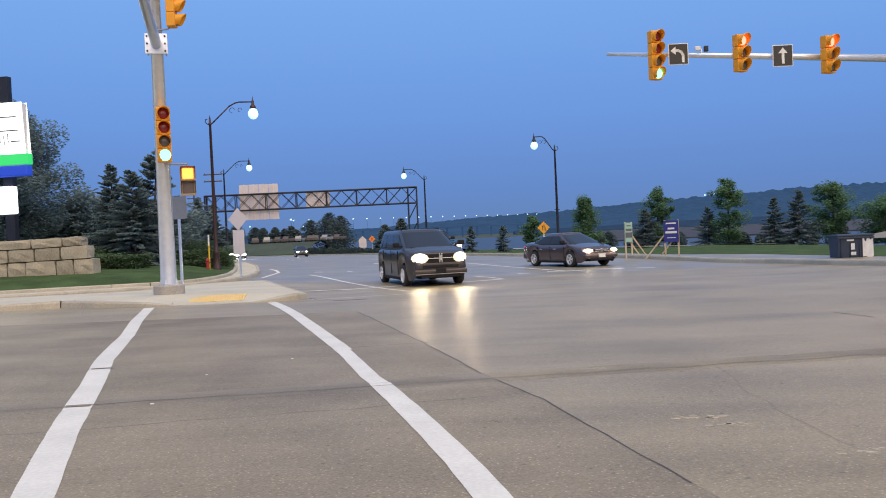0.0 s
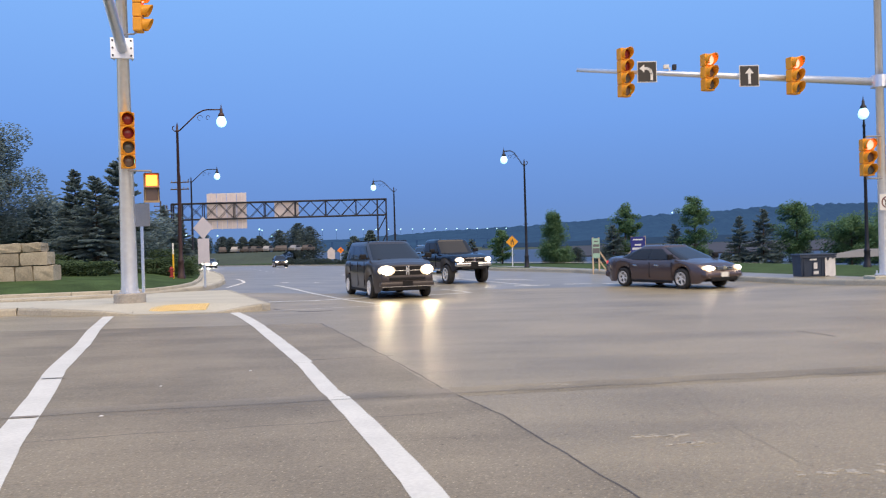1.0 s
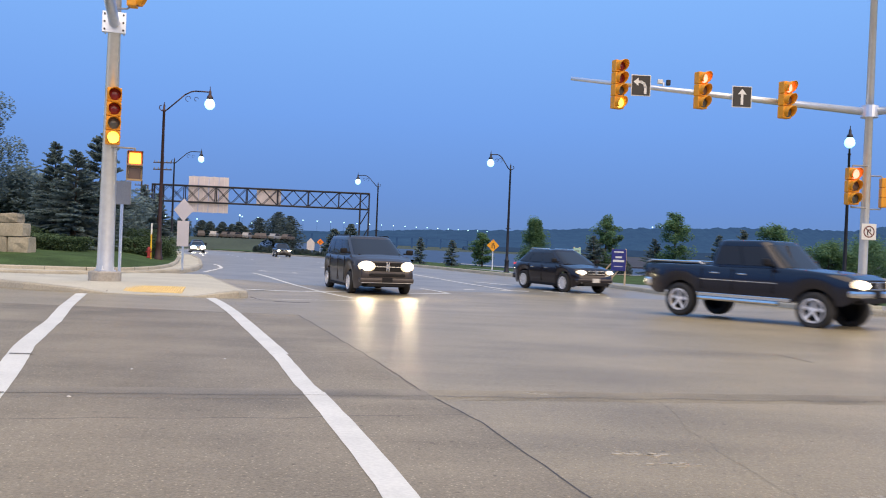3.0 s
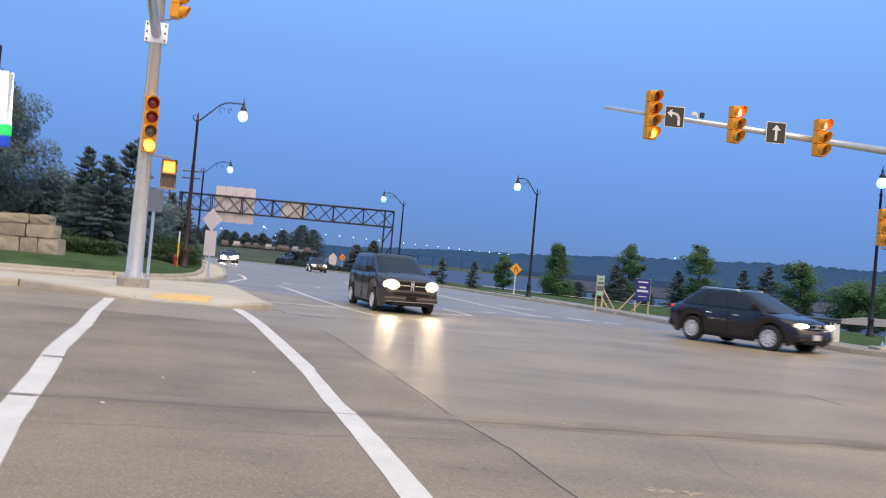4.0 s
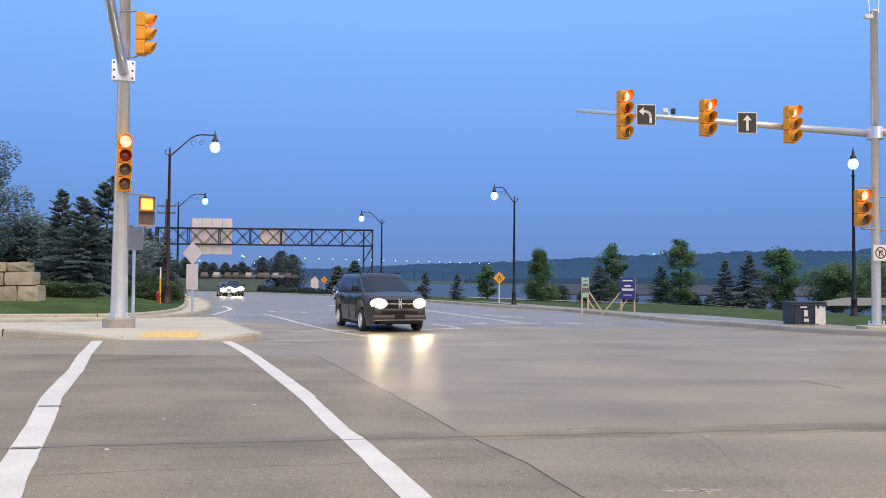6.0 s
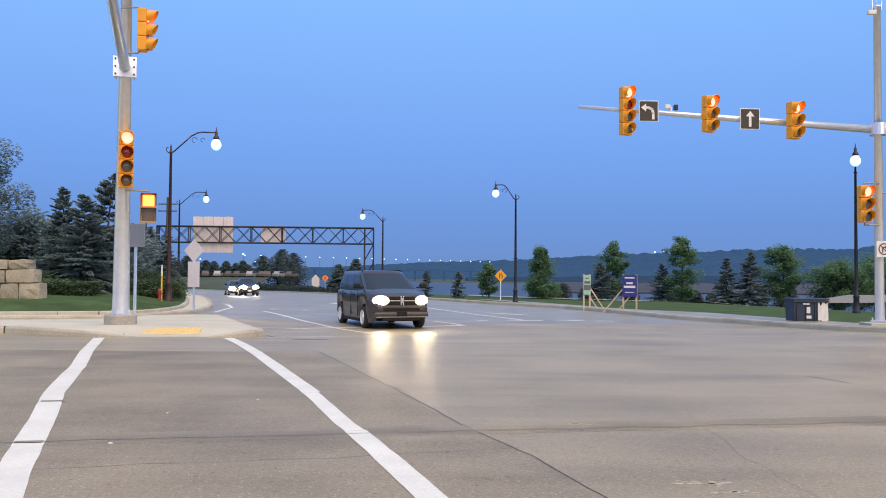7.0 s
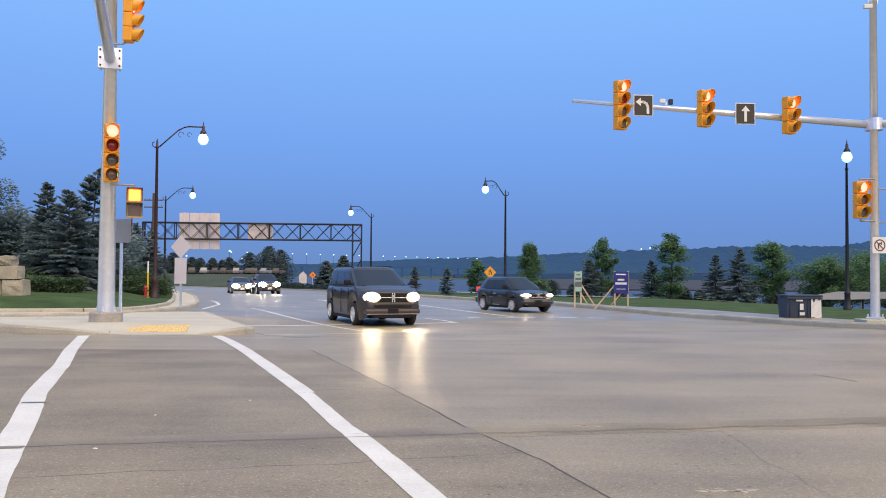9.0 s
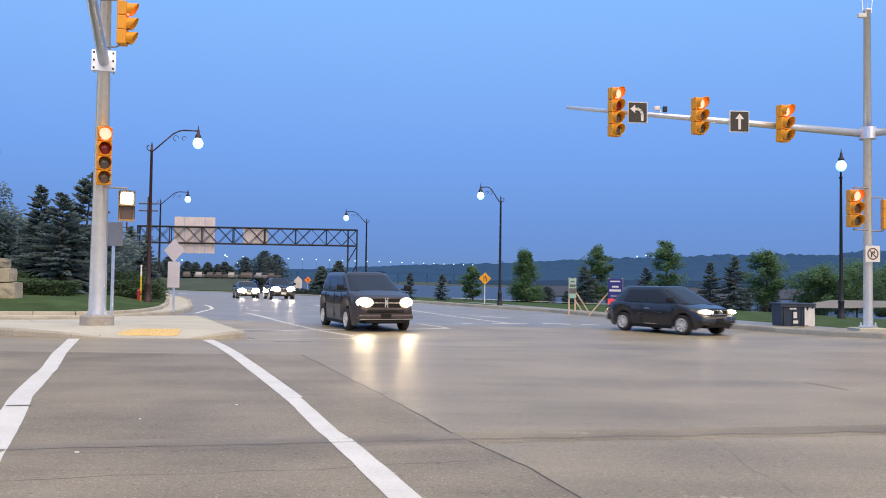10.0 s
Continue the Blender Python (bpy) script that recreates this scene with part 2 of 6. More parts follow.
def tube(bm, a, b, r0, r1=None, seg=12, caps=True):
    a, b = Vector(a), Vector(b)
    d = b - a
    m = Matrix.Translation((a + b) / 2) @ d.to_track_quat("Z", "Y").to_matrix().to_4x4()
    bmesh.ops.create_cone(bm, cap_ends=caps, segments=seg, radius1=r0, radius2=r0 if r1 is None else r1, depth=d.length, matrix=m)
    return bm


def ball(bm, c, r, sub=2, m=None):
    sc = r if isinstance(r, (tuple, list)) else (r, r, r)
    bmesh.ops.create_icosphere(bm, subdivisions=sub, radius=1, matrix=(m or Matrix()) @ Matrix.Translation(c) @ Matrix.Diagonal((*sc, 1)))
    return bm


def lathe(bm, profile, seg=20, m=None):
    """Turns a profile of (radius, z) round the z axis."""
    m = m or Matrix()
    rings = [[bm.verts.new(m @ Vector((r * math.cos(a), r * math.sin(a), z))) for a in (2 * math.pi * k / seg for k in range(seg))] for r, z in profile]
    for lo, hi in zip(rings, rings[1:]):
        for k in range(seg):
            bm.faces.new((lo[k], lo[(k + 1) % seg], hi[(k + 1) % seg], hi[k]))
    return bm


def bent(bm, pts, r, seg=8):
    """A round bar along points."""
    for a, b in zip(pts, pts[1:]):
        tube(bm, a, b, r, seg=seg)
    for p in pts[1:-1]:
        ball(bm, p, r, 1)
    return bm


def prism(bm, pts, z0, z1, m=None):
    """An upright prism over the outline pts; z0, z1 numbers or functions of x, y."""
    m = m or Matrix()
    lo = [bm.verts.new(m @ Vector((x, y, z0(x, y) if callable(z0) else z0))) for x, y in pts]
    hi = [bm.verts.new(m @ Vector((x, y, z1(x, y) if callable(z1) else z1))) for x, y in pts]
    n = len(pts)
    for k in range(n):
        bm.faces.new((lo[k], lo[(k + 1) % n], hi[(k + 1) % n], hi[k]))
    bm.faces.new(hi)
    bm.faces.new(lo[::-1])
    return bm


def soft(x, a, b):
    k = min(1.0, max(0.0, (x - a) / (b - a)))
    return k * k * (3 - 2 * k)


def road_z(x, y):
    """The carriageway: a little higher on the near side, with a shallow hollow beyond the corner."""
    hollow = 0.10 * soft(x, -7.5, -4.5) * (1 - soft(x, 9, 11.5)) if y < 60 else 0.10
    return 0.1 - 0.1 * soft(y, 20, 27) - hollow * soft(y, 17, 22.5) + fall(y)


def fall(y):
    """The far road runs gently downhill."""
    return -0.0115 * max(0.0, y - 55) * soft(y, 50, 75)


def kerb_h(x, y):
    """Kerb height: full, but dropped where the crossing ramp meets the road."""
    return 0.165 * (0.10 + 0.90 * soft(math.hypot(0.8 * (x + 6.5), y - 19.3), 0.7, 1.75))


AXIS = Vector((-0.293, 0.956, 0))      # the far road runs this way
FACE = math.degrees(math.atan2(-AXIS.y, -AXIS.x))   # heading of traffic that comes towards the junction


# ---------------------------------------------------------------- ground
def sheet(name, x0, x1, y0, y1, nx, ny, z, material, label, category, kind="structure"):
    bm = bmesh.new()
    g = [[bm.verts.new((x0 + (x1 - x0) * i / nx, y0 + (y1 - y0) * j / ny, z(x0 + (x1 - x0) * i / nx, y0 + (y1 - y0) * j / ny))) for i in range(nx + 1)] for j in range(ny + 1)]
    for j in range(ny):
        for i in range(nx):
            bm.faces.new((g[j][i], g[j][i + 1], g[j + 1][i + 1], g[j + 1][i]))
    return tagged(part(name, bm, material, smooth=True), label, category, kind=kind)


sheet("ground", -3000, 3000, -1500, 4000, 24, 24, lambda x, y: -3.2, M_LAND, "dark grassy land reaching to the horizon", "ground")


def outline(name, pts, z0, z1, material, label, category, kind="structure"):
    bm = prism(bmesh.new(), pts, z0, z1)
    ob = part(name, bm, material)
    return tagged(ob, label, category, kind=kind)


# the carriageway: junction and the far road
RIGHT_KERB = [(60, 30.5), (30, 24.6), (16, 22.3), (13.2, 22.5), (12.0, 23.5), (11.2, 24.9), (10.6, 27.3), (9.9, 30.7), (8.65, 33.9), (7.5, 38.7), (5.7, 44.4), (2.0, 51.2), (-2.2, 61), (-6.6, 74.5), (-9, 84.5), (-13, 97), (-26, 125), (-54, 170)]
# round the paved corner island: its front, the nose, the side to the far road and its back
LEFT_KERB = [(-60, 4.0), (-30, 13.6), (-12.2, 19.5), (-10.6, 20.05), (-9.5, 19.5), (-8.06, 19.17), (-7.4, 19.12), (-6.42, 19.32), (-5.6, 19.55), (-5.07, 20.0), (-4.74, 20.5), (-4.66, 21.1), (-4.86, 21.75), (-5.75, 23.95), (-6.85, 26.65), (-7.8, 29.0), (-8.0, 29.3), (-8.9, 29.2), (-10.3, 28.5), (-10.7, 27.4), (-10.75, 25.6), (-11.8, 24.85), (-31, 18.4), (-61, 8.7)]
# the footway that bends round into the far road
WALK_KERB = [(-61, 10.6), (-31, 20.3), (-16, 25.5), (-13.8, 26.6), (-12.4, 27.2), (-11.2, 28.2), (-10.5, 29.8), (-10.2, 31.4), (-10.0, 32.6), (-10.0, 34.2), (-10.35, 36.6), (-11.2, 40.3), (-13.7, 48.8), (-16.9, 58.0), (-19.67, 66), (-29.2, 96), (-44, 124), (-78, 172)]


def strip_grid(name, left, right, material, label):
    """The far carriageway between two kerb lines, in cross strips that follow the camber."""
    bm = bmesh.new()
    rows = []
    for (xa, ya), (xb, yb) in zip(left, right):
        rows.append([bm.verts.new((xa + (xb - xa) * k / 48, ya + (yb - ya) * k / 48, road_z(xa + (xb - xa) * k / 48, ya + (yb - ya) * k / 48))) for k in range(49)])
    for lo, hi in zip(rows, rows[1:]):
        for k in range(48):
            bm.faces.new((lo[k], lo[k + 1], hi[k + 1], hi[k]))
    return tagged(part(name, bm, material, smooth=True), label, "road", kind="structure")


sheet("road", -70, 70, -12, 30, 240, 84, road_z, M_ASPHALT, "worn brown-grey asphalt junction with paving seams", "road")


def finer(line, n):
    """The same line with n steps to each stretch."""
    made = []
    for (xa, ya), (xb, yb) in zip(line, line[1:]):
        made += [(xa + (xb - xa) * k / n, ya + (yb - ya) * k / n) for k in range(n)]
    return made + [line[-1]]


far_l = [(-13, 30), (-14, 36), (-16, 45), (-22, 66), (-32, 96), (-47, 124), (-82, 172)]
far_r = [(14, 30), (12, 36), (9, 45), (2, 66), (-8, 92), (-23, 124), (-51, 170)]
strip_grid("road_far", finer(far_l, 8), finer(far_r, 8), M_FARASPHALT, "asphalt road curving away between kerbs, greyed for the sky's reflection")


def kerb_line(name, line, width, label, inward):
    """Kerb stones, one by one, along a line; inward: +1 when the verge lies left of the line's way."""
    root = thing(name, label, "kerb", kind="structure")
    for (xa, ya), (xb, yb) in zip(line, line[1:]):
        d = Vector((xb - xa, yb - ya, 0))
        n = max(1, round(d.length / 1.5)) if d.length < 40 else max(1, round(d.length / 6))
        u = d.normalized()
        s = Vector((-u.y, u.x, 0)) * inward
        for k in range(n):
            a = Vector((xa, ya, 0)) + d * (k / n)
            b = Vector((xa, ya, 0)) + d * ((k + 1) / n) - u * 0.012
            bm = bmesh.new()
            prof = [(0.0, -0.3), (0.03, 0.11), (0.055, 0.15), (width, 0.155), (width, -0.3)]
            ends = [[bm.verts.new(p + s * o + Vector((0, 0, road_z(p.x, p.y) + (z * kerb_h(p.x, p.y) / 0.15 if z > 0 else z)))) for o, z in prof] for p in (a, b)]
            for i in range(len(prof)):
                j = (i + 1) % len(prof)
                bm.faces.new((ends[0][i], ends[0][j], ends[1][j], ends[1][i]))
            bm.faces.new(ends[0][::-1]), bm.faces.new(ends[1])
            bmesh.ops.recalc_face_normals(bm, faces=bm.faces)
            part("kerb_stone", bm, M_KERB, root)
    return root


kerb_line("kerb_left", LEFT_KERB, 0.18, "pale concrete kerb round the paved corner", 1)
kerb_line("kerb_walk", WALK_KERB, 0.18, "pale concrete kerb bending into the far road", 1)
kerb_line("kerb_right", RIGHT_KERB, 0.18, "pale concrete kerb along the river-side verge", -1)


def back_kerb(line, width, label):
    """The raised concrete edge between pavement and grass."""
    root = thing("edge_kerb", label, "kerb", kind="structure")
    for (xa, ya), (xb, yb) in zip(line, line[1:]):
        d = Vector((xb - xa, yb - ya, 0))
        n = max(1, round(d.length / 2.0)) if d.length < 40 else max(1, round(d.length / 6))
        u = d.normalized()
        side = Vector((-u.y, u.x, 0)) * width
        for k in range(n):
            a, b = Vector((xa, ya, 0)) + d * (k / n), Vector((xa, ya, 0)) + d * ((k + 1) / n) - u * 0.012
            bm = bmesh.new()
            prof = [(-0.5, -0.1), (-0.45, 0.24), (-0.3, 0.27), (0.5, 0.27), (0.5, -0.1)]
            ends = [[bm.verts.new(p + side * o + Vector((0, 0, road_z(p.x, p.y) + z))) for o, z in prof] for p in (a, b)]
            for i in range(len(prof)):
                j = (i + 1) % len(prof)
                bm.faces.new((ends[0][i], ends[0][j], ends[1][j], ends[1][i]))
            bm.faces.new(ends[0][::-1]), bm.faces.new(ends[1])
            bmesh.ops.recalc_face_normals(bm, faces=bm.faces)
            part("kerb_stone", bm, M_KERB, root)
    return root


def bank_z(x, y):
    """The left verge climbs gently away from the pavement's edge."""
    p, best = Vector((x, y)), 1e9
    for qa, qb in zip(PAVE_OUT, PAVE_OUT[1:]):
        va, vb = Vector(qa), Vector(qb)
        k = max(0.0, min(1.0, (p - va).dot(vb - va) / (vb - va).length_squared))
        best = min(best, (p - va.lerp(vb, k)).length)
    return road_z(x, y) + 0.25 + 0.34 * soft(best, 0.0, 2.8) + 0.36 * soft(best, 3, 14)


# the corner pavement, the pavement along the far road and the grass behind them
def draped(name, left, right, n, z, material, label, category):
    """A surface between two lines of as many points."""
    bm = bmesh.new()
    rows = [[bm.verts.new((xa + (xb - xa) * k / n, ya + (yb - ya) * k / n, z(xa + (xb - xa) * k / n, ya + (yb - ya) * k / n))) for k in range(n + 1)] for (xa, ya), (xb, yb) in zip(left, right)]
    for lo, hi in zip(rows, rows[1:]):
        for k in range(n):
            bm.faces.new((lo[k], lo[k + 1], hi[k + 1], hi[k]))
    bmesh.ops.recalc_face_normals(bm, faces=bm.faces)
    if bm.faces and sum(f.normal.z for f in bm.faces) < 0:
        bmesh.ops.reverse_faces(bm, faces=bm.faces)
    return tagged(part(name, bm, material, smooth=True), label, category, kind="structure")


def slab_z(x, y):
    return road_z(x, y) + kerb_h(x, y)


ISLAND_IN = [(-60, 4.15), (-30, 13.75), (-14, 18.9), (-10.65, 20.2), (-9.5, 19.66), (-8.06, 19.33), (-7.4, 19.28), (-6.42, 19.48), (-5.66, 19.72), (-5.2, 20.1), (-4.9, 20.55), (-4.83, 21.1), (-5.02, 21.7), (-5.9, 23.9), (-7.0, 26.6), (-7.95, 28.95)]
ISLAND_OUT = [(-61, 8.5), (-31, 18.2), (-15, 23.6), (-11.9, 24.65), (-10.9, 25.5), (-10.55, 26.2), (-10.5, 27.0), (-10.45, 27.5), (-10.15, 28.35), (-9.8, 28.6), (-9.5, 28.75), (-9.2, 28.9), (-8.9, 29.0), (-8.6, 29.03), (-8.3, 29.06), (-8.05, 29.1)]
PAVE_OUT = [(-61, 12), (-31, 21.8), (-16.5, 27.2), (-14.6, 27.95), (-13.1, 28.35), (-11.9, 28.75), (-11.2, 29.3), (-10.85, 30.2), (-10.72, 31.2), (-10.72, 32.4), (-11.05, 34.92), (-12.2, 39.43), (-14.58, 47.5), (-17.75, 57.2), (-20.6, 66.3), (-30.2, 96.3)]
WALK_IN = [(x - 0.12, y + 0.1) for x, y in WALK_KERB[:8] + WALK_KERB[8:16]]
back_kerb(PAVE_OUT, 0.17, "low concrete edging between footway and grass")
draped("pavement_corner", ISLAND_IN, ISLAND_OUT, 26, slab_z, M_CONCRETE, "pale concrete corner pavement with a yellow tactile plate at the crossing", "pavement")
draped("pavement_walk", WALK_IN, PAVE_OUT[:len(WALK_IN)], 4, lambda x, y: road_z(x, y) + 0.152, M_CONCRETE, "pale concrete footway bending into the far road", "pavement")
draped("gutter_strip", [(x, y) for x, y in reversed(LEFT_KERB[15:])], [(-61, 10.8), (-31, 20.5), (-14, 26.7), (-12.2, 27.5), (-11.1, 28.5), (-10.5, 30), (-10.1, 31.6), (-9.9, 33), (-9.9, 34.4)], 5, lambda x, y: road_z(x, y) + 0.012, M_FARASPHALT, "dark asphalt strip between corner pavement and footway", "road")
GRASS_OUT = [(-110, 40), (-85, 50), (-62, 58), (-60, 60), (-57, 62), (-55, 64), (-52, 66), (-50, 68), (-48, 70), (-48, 72), (-48, 75), (-48, 80), (-48, 84), (-50, 88), (-50, 92), (-55, 110)]
draped("grass_bank", PAVE_OUT, GRASS_OUT, 26, bank_z, M_GRASS, "mown green grass bank behind the footway", "grass")


def verge_z(x, y):
    """The right verge: level for a dozen metres, then down to the river."""
    far = (x - 11.5) + 0.307 * (y - 28) if y > 24 else 0
    return road_z(x, y) + 0.145 - 0.24 * soft(far, -1.0, 2.2) - 2.8 * soft(far, 13.5, 24)


VERGE_IN = [(x + 0.12, y + 0.17) if x > 12.5 else (x + 0.17, y + 0.05) for x, y in RIGHT_KERB[:16]]
VERGE_OUT = [(95, 60), (75, 62), (66, 63), (62, 64), (58, 65), (56, 66), (54, 67), (52, 68), (48, 70), (46, 72), (44, 74), (42, 77), (40, 80), (36, 92), (28, 112), (12, 150)]
draped("grass_verge", VERGE_IN, VERGE_OUT, 34, verge_z, M_GRASS, "dark green grass verge dropping to the river", "grass")
draped("bank_far", [(-29.2, 96.2), (-44.2, 124.2), (-78.2, 172.2)], [(-160, 120), (-180, 160), (-200, 260)], 6, lambda x, y: 0.15 + fall(y), M_GRASS, "grassy land beside the far road", "grass")
draped("verge_far", [(-12.8, 97.05), (-25.8, 125.1), (-53.8, 170.1)], [(20, 131), (2, 170), (-24, 240)], 10, lambda x, y: 0.15 + fall(y) - 2.4 * soft((x + 9) + 0.32 * (y - 97), 8, 20), M_GRASS, "grassy bank between the far road and the river", "grass")
outline("near_pavement", [(-40, -11.8), (40, -11.8), (40, 1.6), (3, 1.6), (-3, 1.5), (-40, -3)], -0.3, 0.24, M_CONCRETE, "concrete pavement on which the viewer stands", "pavement")

# river, flats and hills
outline("water", [(30, 60), (700, -100), (1500, 200), (1500, 420), (200, 330), (-60, 620), (-300, 1400), (-500, 1400), (-30, 200), (-8, 140)], -3.15, -2.4, M_WATER, "still grey-blue river at dusk", "river")
outline("mud_flat", [(25, 215), (160, 210), (420, 190), (1400, 150), (1400, 520), (500, 640), (60, 640)], -3.1, -2.05, M_MUD, "brown tidal flat across the river", "river flat")


def ridge(name, y0, x0, x1, heights, depth, material, label):
    """A wooded ridge with an uneven tree line."""
    bm = bmesh.new()
    n = 1500
    rows = []
    for j, k in enumerate((0.0, 0.25, 0.6, 1.0)):
        row = []
        for i in range(n + 1):
            u = i / n
            x = x0 + (x1 - x0) * u
            p = u * (len(heights) - 1)
            q = min(int(p), len(heights) - 2)
            h = heights[q] + (heights[q + 1] - heights[q]) * (p - q)
            w = noise.noise((x * 0.012, j * 3.1, y0 * 0.01)) * 0.06 + noise.noise((x * 0.06, j * 1.7, 4)) * 0.05 + noise.noise((x * 0.11, j, 9)) * 0.022 + noise.noise((x * 0.23, j, 5)) * 0.016
            row.append(bm.verts.new((x, y0 + depth * k + 25 * noise.noise((x * 0.01, j, 2)), -3.0 + h * (k ** 0.7) * (1 + 1.4 * w * k))))
        rows.append(row)
    for lo, hi in zip(rows, rows[1:]):
        for i in range(n):
            bm.faces.new((lo[i], lo[i + 1], hi[i + 1], hi[i]))
    back = [bm.verts.new((v.co.x, v.co.y + depth, -3.0)) for v in rows[-1]]
    for i in range(n):
        bm.faces.new((rows[-1][i], rows[-1][i + 1], back[i + 1], back[i]))
    return tagged(part(name, bm, material), label, "hill", kind="structure")


ridge("backdrop_ridge", 1500, -1500, 1500, [34, 30, 28, 24, 20, 16, 20, 30, 38, 48, 58, 66, 72, 74, 76, 76], 220, M_HILL_HAZE, "dark wooded hills across the river, with a blue haze glow")
ridge("backdrop_low_ridge", 900, 20, 1100, [4, 6, 8, 11, 14, 17, 19, 20], 90, M_SHORE_HAZE, "low wooded shore across the river, with a blue haze glow")


# ---------------------------------------------------------------- markings
def ribbon(name, pts, width, material, label, category="marking", lift=0.006, parent=None, step=1.2, wobble=0.0):
    """A strip of paint along points, laid on the road."""
    bm = bmesh.new()
    line = []
    for (xa, ya, *wa), (xb, yb, *wb) in zip(pts, pts[1:]):
        n = max(1, int(math.hypot(xb - xa, yb - ya) / step))
        line += [(xa + (xb - xa) * k / n, ya + (yb - ya) * k / n) for k in range(n)]
    line.append(pts[-1][:2])
    line = [(x + wobble * noise.noise((x * 2.3, y * 2.3, 7)), y + wobble * noise.noise((x * 2.3, y * 2.3, 3))) for x, y in line]
    rows = []
    for i, (x, y) in enumerate(line):
        a, b = Vector(line[max(0, i - 1)]), Vector(line[min(len(line) - 1, i + 1)])
        d = (b - a).normalized()
        s = Vector((-d.y, d.x)) * width / 2
        w = 1 + 0.07 * noise.noise((x * 3, y * 3, 1))
        rows.append([bm.verts.new((x + s.x * w, y + s.y * w, road_z(x, y) + lift)), bm.verts.new((x - s.x * w, y - s.y * w, road_z(x, y) + lift))])
    for lo, hi in zip(rows, rows[1:]):
        bm.faces.new((lo[0], hi[0], hi[1], lo[1]))
    bmesh.ops.recalc_face_normals(bm, faces=bm.faces)
    if sum(f.normal.z for f in bm.faces) < 0:
        bmesh.ops.reverse_faces(bm, faces=bm.faces)
    return tagged(part(name, bm, material, parent), label, category, kind="structure")


WHITE = "white painted line on the asphalt"
CROSS = "white painted crossing line, slightly kinked and worn"
ribbon("crossing_line", [(-5.20, 19.62), (-3.66, 15.56), (-2.77, 13.03), (-1.86, 10.42), (-1.79, 10.2)], 0.225, M_PAINT, CROSS, step=0.2)
ribbon("crossing_line", [(-1.80, 10.19), (-1.70, 9.9), (-1.13, 8.05), (-0.99, 7.68)], 0.185, M_PAINT, CROSS, step=0.2)
ribbon("crossing_line", [(-0.985, 7.675), (-0.64, 6.6), (-0.33, 5.6), (-0.08, 4.76), (0.15, 3.9)], 0.205, M_PAINT, CROSS, step=0.2)
ribbon("crossing_line", [(-7.86, 18.85), (-6.72, 15.47), (-5.75, 12.85), (-5.52, 12.12)], 0.23, M_PAINT, CROSS, step=0.2)
ribbon("crossing_line", [(-5.515, 12.115), (-4.8, 10.0), (-4.1, 8.25), (-3.65, 7.05), (-3.25, 6.0), (-2.83, 4.97), (-2.3, 3.7)], 0.245, M_PAINT, CROSS, step=0.2)
ribbon("lane_line", [(-2.29, 23.17), (-4.58, 28.66), (-7.9, 35.93)], 0.13, M_PAINT, WHITE)
ribbon("stop_line", [(-5.7, 25.2), (-4.56, 25.95), (-3.01, 26.78), (-0.72, 27.6), (0.39, 28.3)], 0.28, M_PAINT, "white painted stop line")
ribbon("crossing_edge", [(-4.4, 20.2), (-4.1, 20.38), (-2.87, 21.19), (-1.9, 21.7)], 0.07, M_WORN, "thin worn white crossing edge line")
ribbon("lane_line", [(-0.69, 30.9), (0.0, 29.4), (0.3, 28.5)], 0.14, M_PAINT, WHITE)
ribbon("lane_line", [(2.64, 32.11), (0.9, 37.06), (-1.2, 43.91), (-4.4, 54.0)], 0.17, M_PAINT, WHITE)
ribbon("lane_line", [(3.15, 36.51), (1.49, 38.38)], 0.30, M_PAINT, WHITE)
for xa, ya, xb, yb in ((0.90, 31.35, 1.31, 31.41), (2.01, 31.93, 3.35, 31.87), (3.93, 32.3, 4.89, 31.9), (5.3, 31.9, 5.95, 31.65)):
    ribbon("lane_dash", [(xa, ya), (xb, yb)], 0.34, M_PAINT, "short white painted dash across the road")
for xa, ya, xb, yb in ((-8.15, 55.69, -6.72, 56.26), (-6.73, 57.65, -5.64, 55.35), (-6.77, 48.09, -6.08, 47.35), (-32.47, 110.3, -28.69, 102.0), (-8.2, 38.6, -6.4, 38.3)):
    ribbon("lane_dash", [(xa, ya), (xb, yb)], 0.40, M_WORN, "worn white painted lane dash")
ribbon("lane_line", [(-3.0, 40.92), (-4.62, 44.25)], 0.2, M_PAINT, WHITE)
for k in range(6):
    a = Vector((-13.6, 62.0, 0)) + AXIS * (k * 9.0)
    ribbon("lane_dash", [(a.x, a.y), (a.x + AXIS.x * 3, a.y + AXIS.y * 3)], 0.16, M_WORN, "white painted lane dash")
ribbon("edge_line", [(-11.99, 45.03), (-11.3, 43.4), (-10.7, 41.5), (-10.2, 39.75), (-9.95, 37.73), (-9.75, 35.9), (-9.6, 34.7)], 0.15, M_WORN, "worn white edge line curling at the kerb", step=0.4)

PATCH = [(3.4, 1.42), (4.2, 1.2), (5.6, 0.8), (6.65, 0.52), (7.7, 0.1), (9.0, -0.35), (10.5, -0.77), (13.0, -1.6), (15.7, -2.5)]
bm = bmesh.new()
rows = [[bm.verts.new((-45 + (x + 45) * k / 12, y, road_z(0, y) + 0.0025)) for k in range(13)] for y, x in PATCH]
for lo, hi in zip(rows, rows[1:]):
    for k in range(12):
        bm.faces.new((lo[k], lo[k + 1], hi[k + 1], hi[k]))
tagged(part("road_patch", bm, M_OLDASPHALT), "older grey asphalt strip in the side street", "road", kind="structure")

